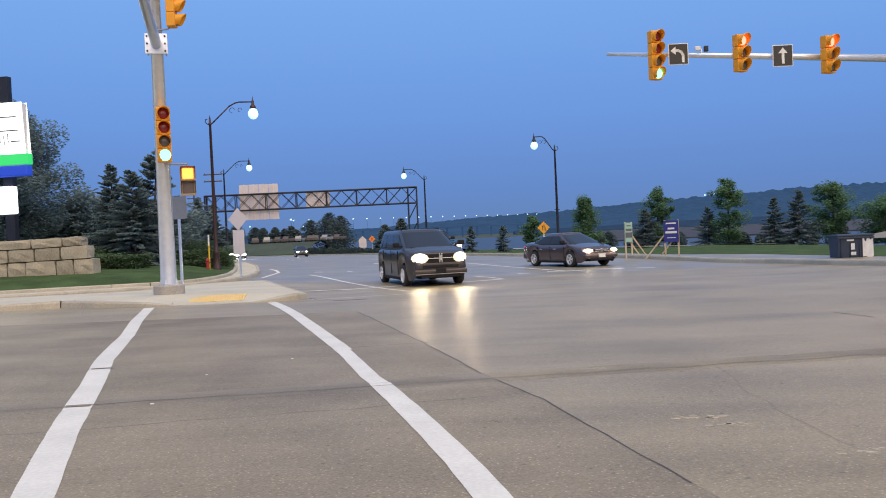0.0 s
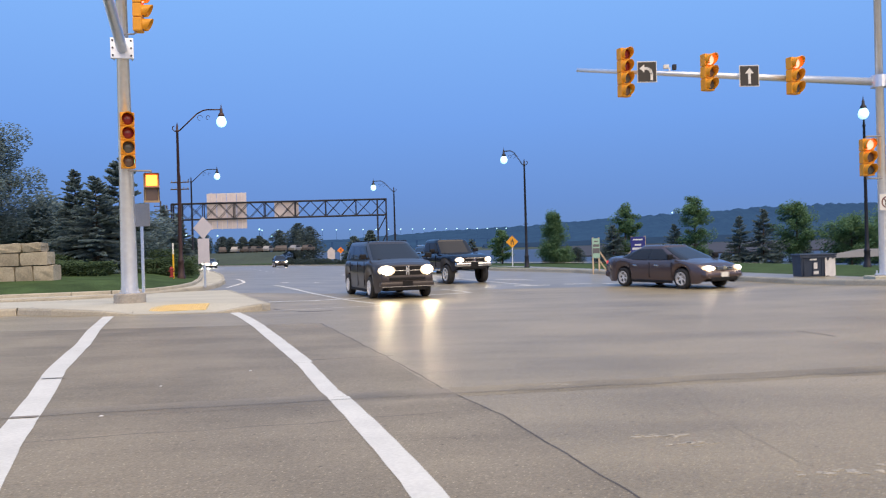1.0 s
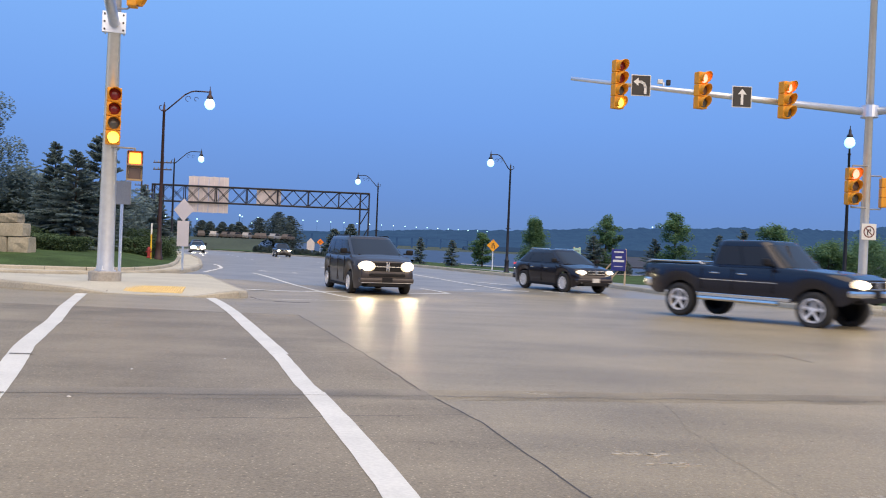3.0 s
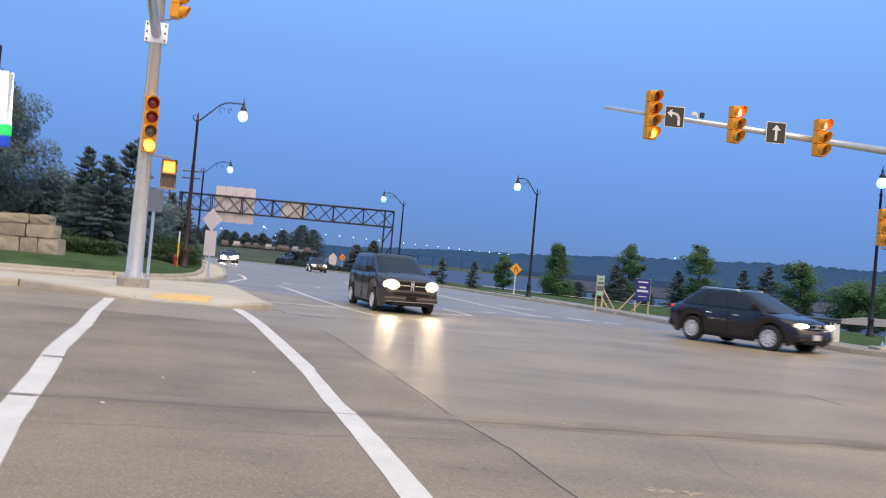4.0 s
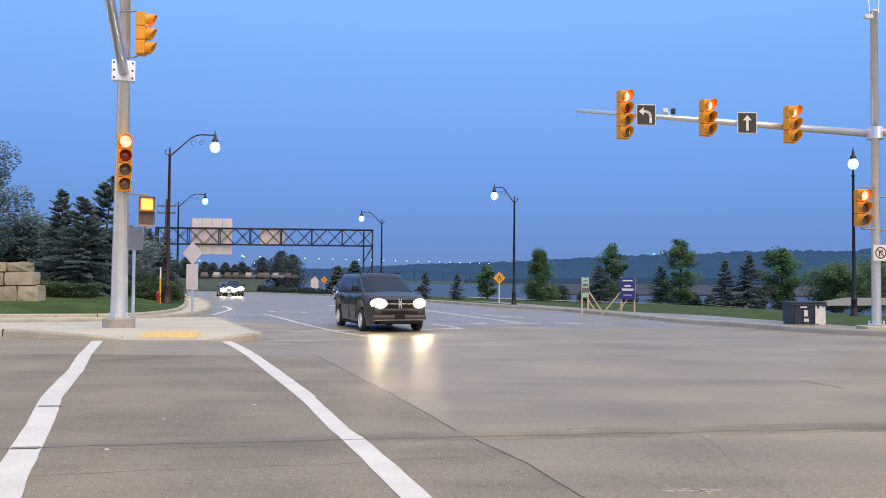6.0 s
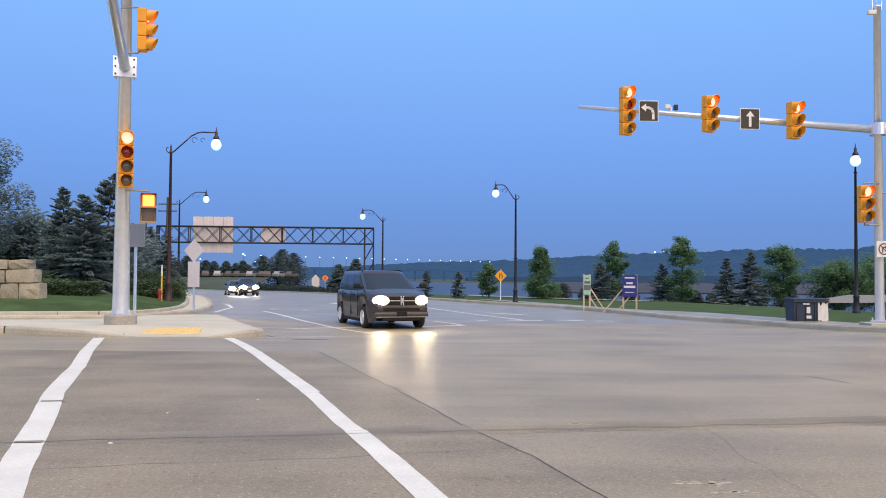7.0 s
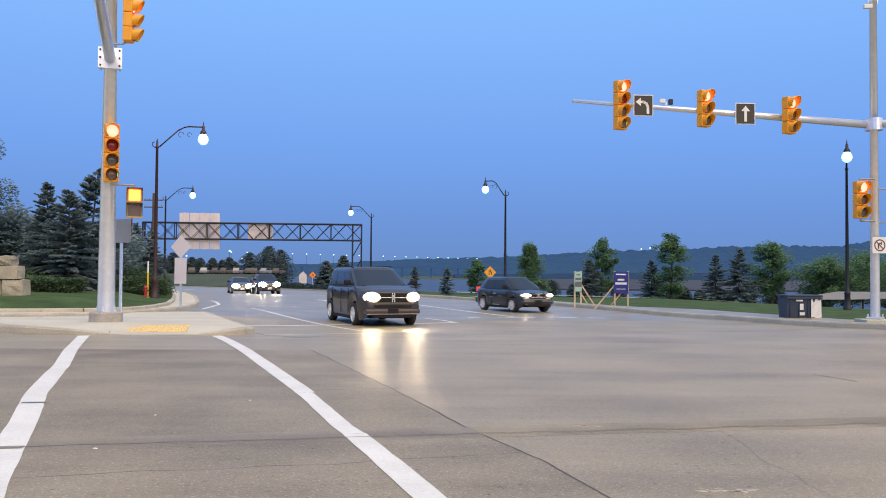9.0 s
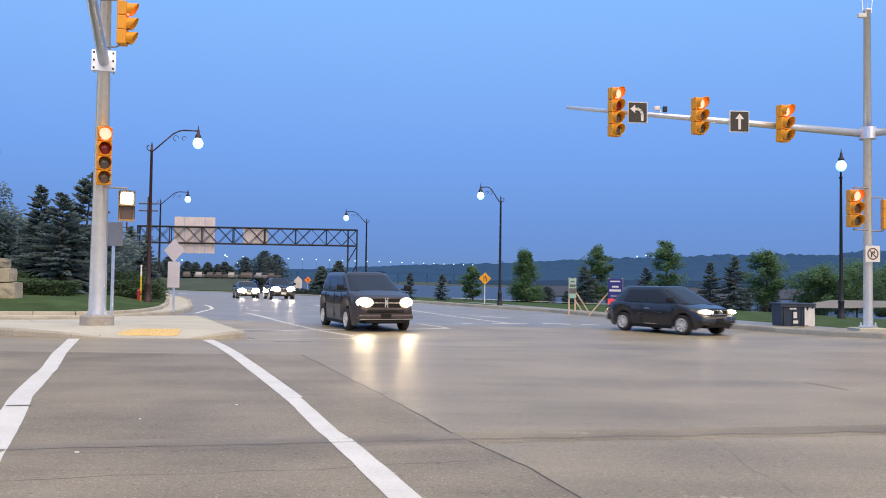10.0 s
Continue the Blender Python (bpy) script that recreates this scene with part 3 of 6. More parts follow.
# worn-through gaps across the crossing line
for gap in (((-4.62, 9.30), (-4.38, 9.345), 0.05), ((-3.75, 6.99), (-3.52, 7.02), 0.08)):
    ribbon("paint_gap", gap[:2], gap[2], M_SMEAR, "dark worn gap across the white paint", "stain", 0.013, step=0.08, wobble=0.02)
# the seams and cracks of the paving
ribbon("crack", [(-2.52, 15.75), (-1.6, 13.0), (-0.77, 10.5), (0.1, 7.7), (0.52, 6.65), (0.8, 5.6), (1.2, 4.2)], 0.015, M_CRACK, "dark sealed paving crack", "crack", 0.004, step=0.12, wobble=0.022)
ribbon("crack", [(-10.2, 15.05), (-6.5, 15.31), (-2.55, 15.8)], 0.02, M_SEAM, "dark paving seam", "crack", 0.004, step=0.3, wobble=0.07)
ribbon("crack", [(-1.72, 10.44), (-1.2, 10.58), (-0.74, 10.68)], 0.03, M_SEAM, "short paving crack", "crack", 0.004, step=0.2, wobble=0.07)
ribbon("crack", [(-8, 6.3), (-3.7, 7.0), (0.1, 7.72), (4.0, 8.36), (12, 9.6), (30, 12)], 0.012, M_SEAM, "dark paving seam across the junction", "crack", 0.009, step=0.3, wobble=0.07)
SEAM_LINE = [(-8, 6.42), (-3.7, 7.09), (0.08, 7.83), (4.0, 8.47), (12, 9.72), (30, 12.2)]
for side, base, lift in ((SEAM_LINE[:3], (0.258, 0.224, 0.164), 0.0036), (SEAM_LINE[2:], (0.310, 0.263, 0.174), 0.0012)):
    for k, (wide, tone) in enumerate(((0.52, 0.965), (0.40, 0.93), (0.28, 0.895), (0.15, 0.85))):
        smear = mat("tyre_smear_tone", tuple(c * tone for c in base), 0.45, vary=0.28, size=1.0, fine=55, bump=0.7, spec=0.15, streak=0.14)
        ribbon("tyre_smear", side, wide, smear, "soft dark tyre smear along the paving seam", "stain", lift + 0.0006 * k, step=0.2, wobble=0.03)
ribbon("crack", [(-6, 5.65), (-3.13, 6.02), (-2.17, 6.29), (-0.82, 6.57), (0.37, 6.95)], 0.02, M_SEAM, "dark paving seam", "crack", 0.003, step=0.2, wobble=0.07)
ribbon("crack", [(2.56, 9.7), (2.38, 8.8), (2.26, 7.6), (2.2, 6.4), (2.23, 5.6), (2.35, 4.6)], 0.003, M_HAIR, "hairline paving crack", "crack", 0.003, step=0.2, wobble=0.07)
ribbon("crack", [(5.1, 12.4), (5.2, 12.0), (5.3, 11.6)], 0.04, M_SMEAR, "short paving crack", "crack", 0.003, step=0.15, wobble=0.07)
ribbon("crack", [(-4.68, 21.4), (-4.35, 20.5), (-4.14, 19.98), (-3.86, 20.1)], 0.05, M_CRACK, "dark crack at the corner gutter", "crack", 0.004, step=0.15, wobble=0.07)
ribbon("crack", [(-3.7, 19.45), (-3.3, 19.35), (-2.9, 19.5)], 0.13, M_CRACK, "dark patched seam at the gutter", "crack", 0.003, step=0.3, wobble=0.07)
rng = random.Random(17)
for x, y, spread in ((1.60, 5.78, 0.16), (1.80, 5.55, 0.14), (2.45, 4.75, 0.22), (2.85, 4.9, 0.16), (1.10, 8.14, 0.10)):
    bm = bmesh.new()
    for _ in range(15):
        cx, cy, r = x + rng.gauss(0, spread * 0.6), y + rng.gauss(0, spread * 0.22), rng.uniform(0.006, 0.026)
        prism(bm, [(cx + r * (1 + 0.4 * noise.noise((a, cx, 3))) * math.cos(a) * 1.7, cy + r * 0.7 * math.sin(a)) for a in (q * 0.785 for q in range(8))], 0.095, 0.1035)
    tagged(part("road_scuff", bm, M_SCUFF), "pale scuffed patch on the asphalt", "stain", kind="structure")


for x, y, sz in ((-2.95, 7.0, 0.016), (-3.0, 8.6, 0.012), (-2.3, 9.6, 0.012)):
    bit = part("litter", ball(bmesh.new(), (0, 0, 0), (sz * 1.5, sz, sz * 0.5), 1), M_PAPER)
    bit.location = (x, y, road_z(x, y) + sz * 0.3)
    tagged(bit, "small white scrap of litter on the road", "litter")


def tactile_plate():
    bm = bmesh.new()
    turn = Matrix.Translation((-6.75, 20.35, slab_z(-6.75, 20.35) + 0.025)) @ pose(0, 0, 0, 7, 0, 10)
    root = thing("tactile_plate", "worn yellow tactile plate set in the pavement ramp", "tactile plate", turn)
    part("plate", box(bm, (0, 0, -0.03), (1.35, 0.80, 0.072), bev=0.006), M_TACTILE, root)
    dome = lathe(bmesh.new(), [(0.024, 0), (0.018, 0.012), (0.001, 0.016)], 6)
    me = bpy.data.meshes.new("dome")
    dome.to_mesh(me)
    me.materials.append(M_TACTILE)
    for i in range(22):
        for j in range(11):
            shared("dome", me, root, pose(-0.63 + i * 0.06, -0.33 + j * 0.065, 0.006))


tactile_plate()
# joints of the pavement slabs
for k, (x, y, dx, dy) in enumerate(((-13.5, 19.2, -1.4, 4.4), (-10.3, 20.1, -1.0, 4.4), (-7.5, 19.3, -0.75, 2.4), (-5.3, 22.7, -4.8, 2.9), (-6.4, 25.4, -3.9, 2.2))):
    bm = bmesh.new()
    p, q = Vector((x, y, 0)), Vector((x + dx, y + dy, 0))
    d = (q - p).normalized() * 0.012
    s = Vector((-d.y, d.x, 0))
    bm.faces.new([bm.verts.new((v.x, v.y, slab_z(v.x, v.y) + 0.004)) for v in (p - s, q - s, q + s, p + s)])
    tagged(part("pavement_joint", bm, M_SEAM), "thin dark joint between pavement slabs", "joint", kind="structure")


# ---------------------------------------------------------------- street lamps


def street_lamp(base, arm, height, arm_turn, label, colour=M_BLACK):
    """arm: reach of the bracket; arm_turn: the heading of the bracket."""
    root = thing("street_lamp", label, "street lamp", pose(*base, 0, 0, arm_turn), "street lamps")
    h = height
    bm = lathe(bmesh.new(), [(0.19, 0), (0.19, 0.12), (0.15, 0.2), (0.13, 0.75), (0.16, 0.8), (0.11, 0.9), (0.09, 1.2), (0.055, h - 0.35), (0.08, h - 0.33), (0.08, h - 0.26), (0.05, h - 0.24), (0.045, h - 0.05), (0.0, h + 0.12)], 14)
    part("pole", bm, colour, root, smooth=True)
    bm = bent(bmesh.new(), [(0, 0, h - 0.3), (0.12, 0, h - 0.26), (arm * 0.45, 0, h + 0.46), (arm * 0.58, 0, h + 0.60), (arm * 0.68, 0, h + 0.64), (arm, 0, h + 0.62)], 0.032)
    part("bracket", bm, colour, root, smooth=True)
    bm = bent(bmesh.new(), [(0, 0, h - 0.3), (-0.12, 0, h - 0.3), (-0.22, 0, h - 0.2), (-0.2, 0, h - 0.08), (-0.12, 0, h - 0.06)], 0.02)
    part("scroll", bm, colour, root)
    part("banner_ring", tube(bmesh.new(), (-0.16, 0, 2.9), (0.16, 0, 2.9), 0.022, seg=6), colour, root)
    for c, r in ((0.52, 0.12), (0.70, 0.09)):
        part("scroll", bent(bmesh.new(), [(arm * c + r * math.cos(a), 0, h + 0.28 + r * math.sin(a)) for a in (k * 0.6 for k in range(9))], 0.012, 6), colour, root)
    h += 0.29
    bm = lathe(bmesh.new(), [(0.0, h + 0.62), (0.02, h + 0.5), (0.03, h + 0.4), (0.06, h + 0.36), (0.07, h + 0.2), (0.13, h + 0.12), (0.15, h + 0.02), (0.13, h + 0.0)], 14, Matrix.Translation((arm, 0, 0)))
    part("cap", bm, colour, root, smooth=True)
    bm = lathe(bmesh.new(), [(0.13, h + 0.01), (0.21, h - 0.12), (0.235, h - 0.24), (0.20, h - 0.36), (0.11, h - 0.45), (0.0, h - 0.48)], 16, Matrix.Translation((arm, 0, 0)))
    part("globe", bm, M_GLOBE, root, "glowing cool-white glass globe", smooth=True)
    return root


street_lamp((-12.8, 38.7, 0.3), 2.05, 7.05, 0, "tall dark street lamp with a scrolled bracket, lit, on the grass", M_BROWNPOLE)
street_lamp((-20.95, 66, 0.3), 2.05, 6.95, 0, "black street lamp with scrolled bracket, lit, beside the far road")
street_lamp((4.15, 55.5, -0.18), 1.3, 7.02, 180, "tall black street lamp, lit, on the river-side verge")
street_lamp((-5.85, 73.8, -0.4), 1.75, 6.95, 180, "black street lamp, lit, on the river side near the gantry")
street_lamp((19.25, 41.0, -0.12), 1.6, 7.03, -115, "tall black street lamp, lit, with its bracket turned to the viewer")


# ---------------------------------------------------------------- traffic signals
def signal_visor(root, z, y=0.0):
    bm = bmesh.new()
    n = 14
    rows = []
    for r in (0.158, 0.147):
        for d, cut in ((0.0, 0.0), (0.26, 0.0)):
            row = []
            for k in range(n + 1):
                a = radians(-55 + 290 * k / n)
                reach = d * (0.35 + 0.65 * (0.5 + 0.5 * math.sin(a)))
                row.append(bm.verts.new((0.11 + reach, y + r * math.cos(a), z + r * math.sin(a))))
            rows.append(row)
    for a, b in ((0, 1), (1, 3), (3, 2)):
        for k in range(n):
            bm.faces.new((rows[a][k], rows[a][k + 1], rows[b][k + 1], rows[b][k]))
    return part("visor", bm, [M_SIGNAL], root, smooth=True)


def lens(root, z, material):
    bm = bmesh.new()
    lathe(bm, [(0.146, 0.0), (0.12, 0.018), (0.06, 0.03), (0.0, 0.034)], 18, Matrix.Translation((0.112, 0, z)) @ pose(0, 0, 0, 0, 90, 0))
    return part("lens", bm, material, root, smooth=True)


def drum(root, z, faces, name):
    """A turning lamp insert with one face for each state."""
    n = len(faces)
    bm = bmesh.new()
    rad = 0.082 if n > 2 else 0.03
    for k in range(n):
        m = pose(0, 0, 0, 0, 0, 360 / n * k) @ Matrix.Translation((rad, 0, 0)) @ pose(0, 0, 0, 0, 90, 0)
        first = len(bm.faces)
        lathe(bm, [(0.146, -0.006), (0.142, 0.0), (0.12, 0.018), (0.06, 0.03), (0.0, 0.034)], 18, m)
        bm.faces.ensure_lookup_table()
        for f in bm.faces[first:]:
            f.material_index = k
    ob = part(name, bm, faces, root, smooth=True)
    ob.location = (0.118 - rad, 0, z)
    return ob


def signal_head(m, sections, label, name="traffic_signal", group="signals"):
    """A yellow head that faces +x; its middle is at the pose."""
    root = thing(name, label, "traffic signal", m, group)
    h = 0.355
    top = sections * h / 2
    for k in range(sections):
        z = top - h * (k + 0.5)
        part("section", box(bmesh.new(), (0, 0, z), (0.22, 0.345, h - 0.008), bev=0.025), M_SIGNAL, root)
        signal_visor(root, z)
    return root, [top - h * (k + 0.5) for k in range(sections)]


def back_bracket(root, pts):
    part("bracket", bent(bmesh.new(), pts, 0.024), M_GREYBACK, root)


TURN_RED, TURN_BOTTOM = [], []


def four_section(m, label, name):
    root, zs = signal_head(m, 4, label, name=name)
    TURN_RED.append(drum(root, zs[0], [M_LENS_RED, M_LIT_RED], "lamp_insert"))
    lens(root, zs[1], M_LENS_RED)
    lens(root, zs[2], M_LENS_GREEN)
    TURN_BOTTOM.append(drum(root, zs[3], [M_LENS_AMBER, M_LIT_GREEN, M_LIT_AMBER], "lamp_insert"))
    return root


def three_section(m, label, red_on=True):
    root, zs = signal_head(m, 3, label)
    lens(root, zs[0], M_LIT_RED if red_on else M_LENS_RED)
    lens(root, zs[1], M_LENS_AMBER)
    lens(root, zs[2], M_LENS_GREEN)
    return root


# the near-left mast
PL = Vector((-8.385, 21.45, 0))


def mast_pole(p, z0, h, r0, r1, label):
    root = thing("signal_pole", label, "signal pole", pose(p.x, p.y, 0))
    bm = lathe(bmesh.new(), [(r0, z0), (r1, h), (r1 + 0.02, h), (r1 + 0.02, h + 0.05), (0, h + 0.09)], 24)
    part("shaft", bm, M_GALV, root, smooth=True)
    part("base_flange", lathe(bmesh.new(), [(0, z0), (0.27, z0), (0.27, z0 + 0.04), (r0, z0 + 0.045)], 4), M_GALV, root)
    for a in range(4):
        c, s = math.cos(a * math.pi / 2), math.sin(a * math.pi / 2)
        part("anchor_bolt", tube(bmesh.new(), (0.21 * c, 0.21 * s, z0), (0.21 * c, 0.21 * s, z0 + 0.13), 0.022, seg=6), M_GALV, root)
    bm = lathe(bmesh.new(), [(r0 * 1.9, 0.1), (r0 * 1.9, z0 - 0.03), (r0 * 1.75, z0), (0, z0)], 24)
    part("footing", bm, M_FOOTING, root, "round concrete footing")
    return root


mast = mast_pole(PL, 0.50, 8.6, 0.208, 0.132, "tall galvanised steel signal pole on a concrete footing")
# flange plates and the arm that reaches over the side street
ARM_L = Vector((0.300, -0.954, 0.0))
arm_turn = math.degrees(math.atan2(ARM_L.y, ARM_L.x))
fl = pose(0, 0, 6.72, 0, 0, arm_turn)
for off, w in ((0.21, 0.05), (0.155, 0.05)):
    part("flange_plate", box(bmesh.new(), (off, 0, 0), (w, 0.56, 0.52), fl, bev=0.01), M_GALV, mast)
for sy in (-0.22, 0.22):
    part("gusset", box(bmesh.new(), (0.0, sy, 0), (0.36, 0.03, 0.46), fl), M_GALV, mast)
    for sz in (-0.19, 0, 0.19):
        part("bolt", tube(bmesh.new(), fl @ Vector((0.22, sy, sz)), fl @ Vector((0.27, sy, sz)), 0.025, seg=6), M_BLACK, mast)
a0 = Vector((0, 0, 6.72)) + ARM_L * 0.2
part("mast_arm", tube(bmesh.new(), a0, a0 + ARM_L * 11 + Vector((0, 0, 0.85)), 0.135, 0.075, 20), M_GALV, mast, smooth=True)

four_section(pose(-8.23, 21.2, 4.37, 0, 0, FACE + 10), "yellow four-lens traffic signal fixed to the steel pole", "pole_traffic_signal")
side = three_section(pose(-7.9, 21.3, 7.66, 0, 0, 8), "yellow three-lens traffic signal high on the pole, turned sideways", True)
back_bracket(side, [(-0.05, 0.0, 0.52), (-0.12, 0, 0.58), (-0.55, 0.1, 0.58)])
back_bracket(side, [(-0.05, 0.0, -0.52), (-0.12, 0, -0.58), (-0.55, 0.1, -0.58)])


def pedestrian_signal(m, label):
    root = thing("pedestrian_signal", label, "pedestrian signal", m)
    part("upper_housing", box(bmesh.new(), (0, 0, 0.185), (0.2, 0.38, 0.365), bev=0.02), M_PEDBOX, root)
    part("lower_housing", box(bmesh.new(), (0, 0, -0.185), (0.2, 0.38, 0.365), bev=0.02), M_PEDBOX, root)
    bm = bmesh.new()
    for k, a in enumerate((0, 180)):
        first = len(bm.faces)
        box(bm, (0.022, 0, 0), (0.04, 0.27, 0.27), pose(0, 0, 0, 0, 0, a), bev=0.015)
        bm.faces.ensure_lookup_table()
        for f in bm.faces[first:]:
            f.material_index = k
    flap = part("lit_symbol", bm, [M_LIT_ORANGE, M_LIT_WHITE], root, "glowing crossing symbol")
    flap.location = (0.085, 0, 0.185)
    part("lower_face", box(bmesh.new(), (0.102, 0, -0.185), (0.012, 0.29, 0.28), bev=0.004), M_LENS_AMBER, root)
    for z in (0.185, -0.185):
        bm = bmesh.new()
        box(bm, (0.16, 0, z + 0.172), (0.16, 0.36, 0.012))
        for s in (-0.175, 0.175):
            box(bm, (0.14, s, z + 0.02), (0.11, 0.012, 0.30))
        part("hood", bm, M_VISOR, root)
    back_bracket(root, [(-0.05, 0, 0.36), (-0.05, 0.0, 0.44), (-0.15, -0.55, 0.45)])
    return flap


PED = pedestrian_signal(pose(-7.67, 21.25, 3.16, 0, 0, FACE + 6), "weathered tan pedestrian signal with its upper symbol lit")

# the far-right mast with its long arm
PR = Vector((12.24, 24.7, 0))
mast_r = mast_pole(PR, 0.30, 9.4, 0.130, 0.092, "tall galvanised signal pole at the river-side corner")
part("footing", box(bmesh.new(), (0, 0, 0.13), (0.86, 0.74, 0.30), bev=0.025), M_CONCRETE, mast_r, "square concrete footing")
part("collar", lathe(bmesh.new(), [(0.24, 5.68), (0.24, 6.02)], 18), M_GALV, mast_r)
part("mast_arm", tube(bmesh.new(), (-0.1, 0.02, 5.85), (-8.58, 0.511, 6.569), 0.115, 0.055, 18), M_GALV, mast_r, smooth=True)
part("mast_arm", tube(bmesh.new(), (0.1, -0.05, 5.85), (8.0, -5.0, 6.7), 0.115, 0.06, 18), M_GALV, mast_r, smooth=True)
for k in range(3):
    part("antenna", tube(bmesh.new(), (-0.12 + 0.12 * k, 0, 9.35), (-0.16 + 0.16 * k, 0, 9.85), 0.015, seg=6), M_GALV, mast_r)
part("wall_camera", box(bmesh.new(), (-0.18, -0.05, 9.25), (0.24, 0.12, 0.12), bev=0.02), M_SIGNWHITE, mast_r)


def arm_point(x):
    k = (12.14 - x) / 8.1
    return 24.72 + 0.48 * k, 5.85 + 0.69 * k


y, z = arm_point(5.0)
four_section(pose(5.0, y - 0.2, z - 0.07, 0, 0, FACE + 9), "yellow four-lens traffic signal on the long mast arm", "arm_traffic_signal")
for x in (7.38, 9.78):
    y, z = arm_point(x)
    three_section(pose(x, y - 0.2, z + 0.03, 0, 0, FACE + 9), "yellow three-lens traffic signal on the long mast arm, red lit")


def lane_sign(x, turn):
    y, z = arm_point(x)
    root = thing("lane_sign", "dark lane sign with a white %s arrow, on the mast arm" % ("left-turn" if turn else "straight"), "lane sign", pose(x, y - 0.12, z, 0, 0, FACE + 90 - 14), "lane signs")
    part("border", box(bmesh.new(), (0, 0, 0), (0.58, 0.02, 0.62), bev=0.008), M_SIGNWHITE, root)
    part("face", box(bmesh.new(), (0, -0.013, 0), (0.53, 0.014, 0.57)), M_SIGNDARK, root)
    bm = bmesh.new()
    y0 = -0.024
    if turn:
        pts = [(0.13, -0.22), (0.13, -0.05), (0.09, 0.05), (0.0, 0.1), (-0.1, 0.1)]
        for (xa, za), (xb, zb) in zip(pts, pts[1:]):
            d = Vector((xb - xa, 0, zb - za))
            box(bm, (0, 0, 0), (d.length + 0.05, 0.006, 0.075), Matrix.Translation(((xa + xb) / 2, y0, (za + zb) / 2)) @ pose(0, 0, 0, 0, -math.degrees(math.atan2(d.z, d.x)), 0))
        head = [(-0.08, 0.22), (-0.23, 0.1), (-0.08, -0.02)]
    else:
        box(bm, (0, y0, -0.07), (0.075, 0.006, 0.32))
        head = [(-0.13, 0.07), (0.0, 0.23), (0.13, 0.07)]
    lo = [bm.verts.new((a, y0 - 0.004, b)) for a, b in head]
    bm.faces.new(lo)
    part("arrow", bm, M_SIGNWHITE, root)


lane_sign(5.68, True)
lane_sign(8.58, False)
y, z = arm_point(6.35)
det = thing("detector_unit", "small grey camera detectors on the mast arm", "detector", pose(6.35, y - 0.02, z + 0.1))
part("body", box(bmesh.new(), (-0.1, 0, 0.1), (0.16, 0.12, 0.12), bev=0.02), M_SIGNWHITE, det)
part("body", box(bmesh.new(), (0.14, 0, 0.08), (0.12, 0.12, 0.16), bev=0.02), M_BLACK, det)
part("stem", tube(bmesh.new(), (0, 0, -0.03), (0, 0, 0.08), 0.03), M_GALV, det)

sr = signal_head(pose(11.76, 24.55, 3.67, 0, 0, -84), 3, "yellow traffic signal on the river-side pole, red lit")
lens(sr[0], sr[1][0], M_LIT_RED), lens(sr[0], sr[1][1], M_LENS_AMBER), lens(sr[0], sr[1][2], M_LENS_GREEN)
back_bracket(sr[0], [(0, 0, 0.55), (0, 0, 0.6), (0.0, 0.44, 0.6)]), back_bracket(sr[0], [(0, 0, -0.55), (0, 0, -0.6), (0.0, 0.44, -0.6)])
sl = signal_head(pose(12.70, 24.62, 3.52, 0, 0, -10) @ Matrix.Scale(0.80, 4), 3, "yellow traffic signal on the river-side pole, turned away")
lens(sl[0], sl[1][0], M_LIT_RED), lens(sl[0], sl[1][1], M_LENS_AMBER), lens(sl[0], sl[1][2], M_LENS_GREEN)
back_bracket(sl[0], [(-0.05, 0, 0.55), (-0.1, 0, 0.6), (-0.5, 0.0, 0.6)]), back_bracket(sl[0], [(-0.05, 0, -0.55), (-0.1, 0, -0.6), (-0.5, 0, -0.6)])

ban = thing("no_turn_sign", "white no-right-turn sign with a red ring on the pole", "road sign", pose(12.25, 24.45, 2.38, 0, 0, 6))
part("panel", box(bmesh.new(), (0, 0, 0), (0.44, 0.015, 0.46), bev=0.006), M_SIGNWHITE, ban)
bm = bmesh.new()
for k in range(24):
    a, b = 2 * math.pi * k / 24, 2 * math.pi * (k + 1) / 24
    bm.faces.new([bm.verts.new((r * math.cos(q), -0.012, r * math.sin(q))) for r, q in ((0.17, a), (0.17, b), (0.135, b), (0.135, a))])
box(bm, (0, -0.012, 0), (0.3, 0.004, 0.03), pose(0, 0, 0, 0, 45, 0))
part("ring", bm, M_RED, ban)
bm = bmesh.new()
box(bm, (-0.04, -0.010, -0.03), (0.035, 0.003, 0.14)), box(bm, (0.0, -0.010, 0.05), (0.11, 0.003, 0.035)), box(bm, (0.05, -0.010, 0.05), (0.02, 0.003, 0.09))
part("arrow", bm, M_SIGNDARK, ban)


# ---------------------------------------------------------------- left corner things
back = thing("sign_post", "grey back of a small road sign on a thin post", "road sign", pose(-8.29, 22.15, 0.27, 0, 0, -20))
part("panel", box(bmesh.new(), (0.03, -0.03, 2.25), (0.54, 0.012, 0.60), bev=0.004), M_GREYBACK, back)
part("post", box(bmesh.new(), (0, 0, 1.27), (0.06, 0.05, 2.54)), M_GALV, back)

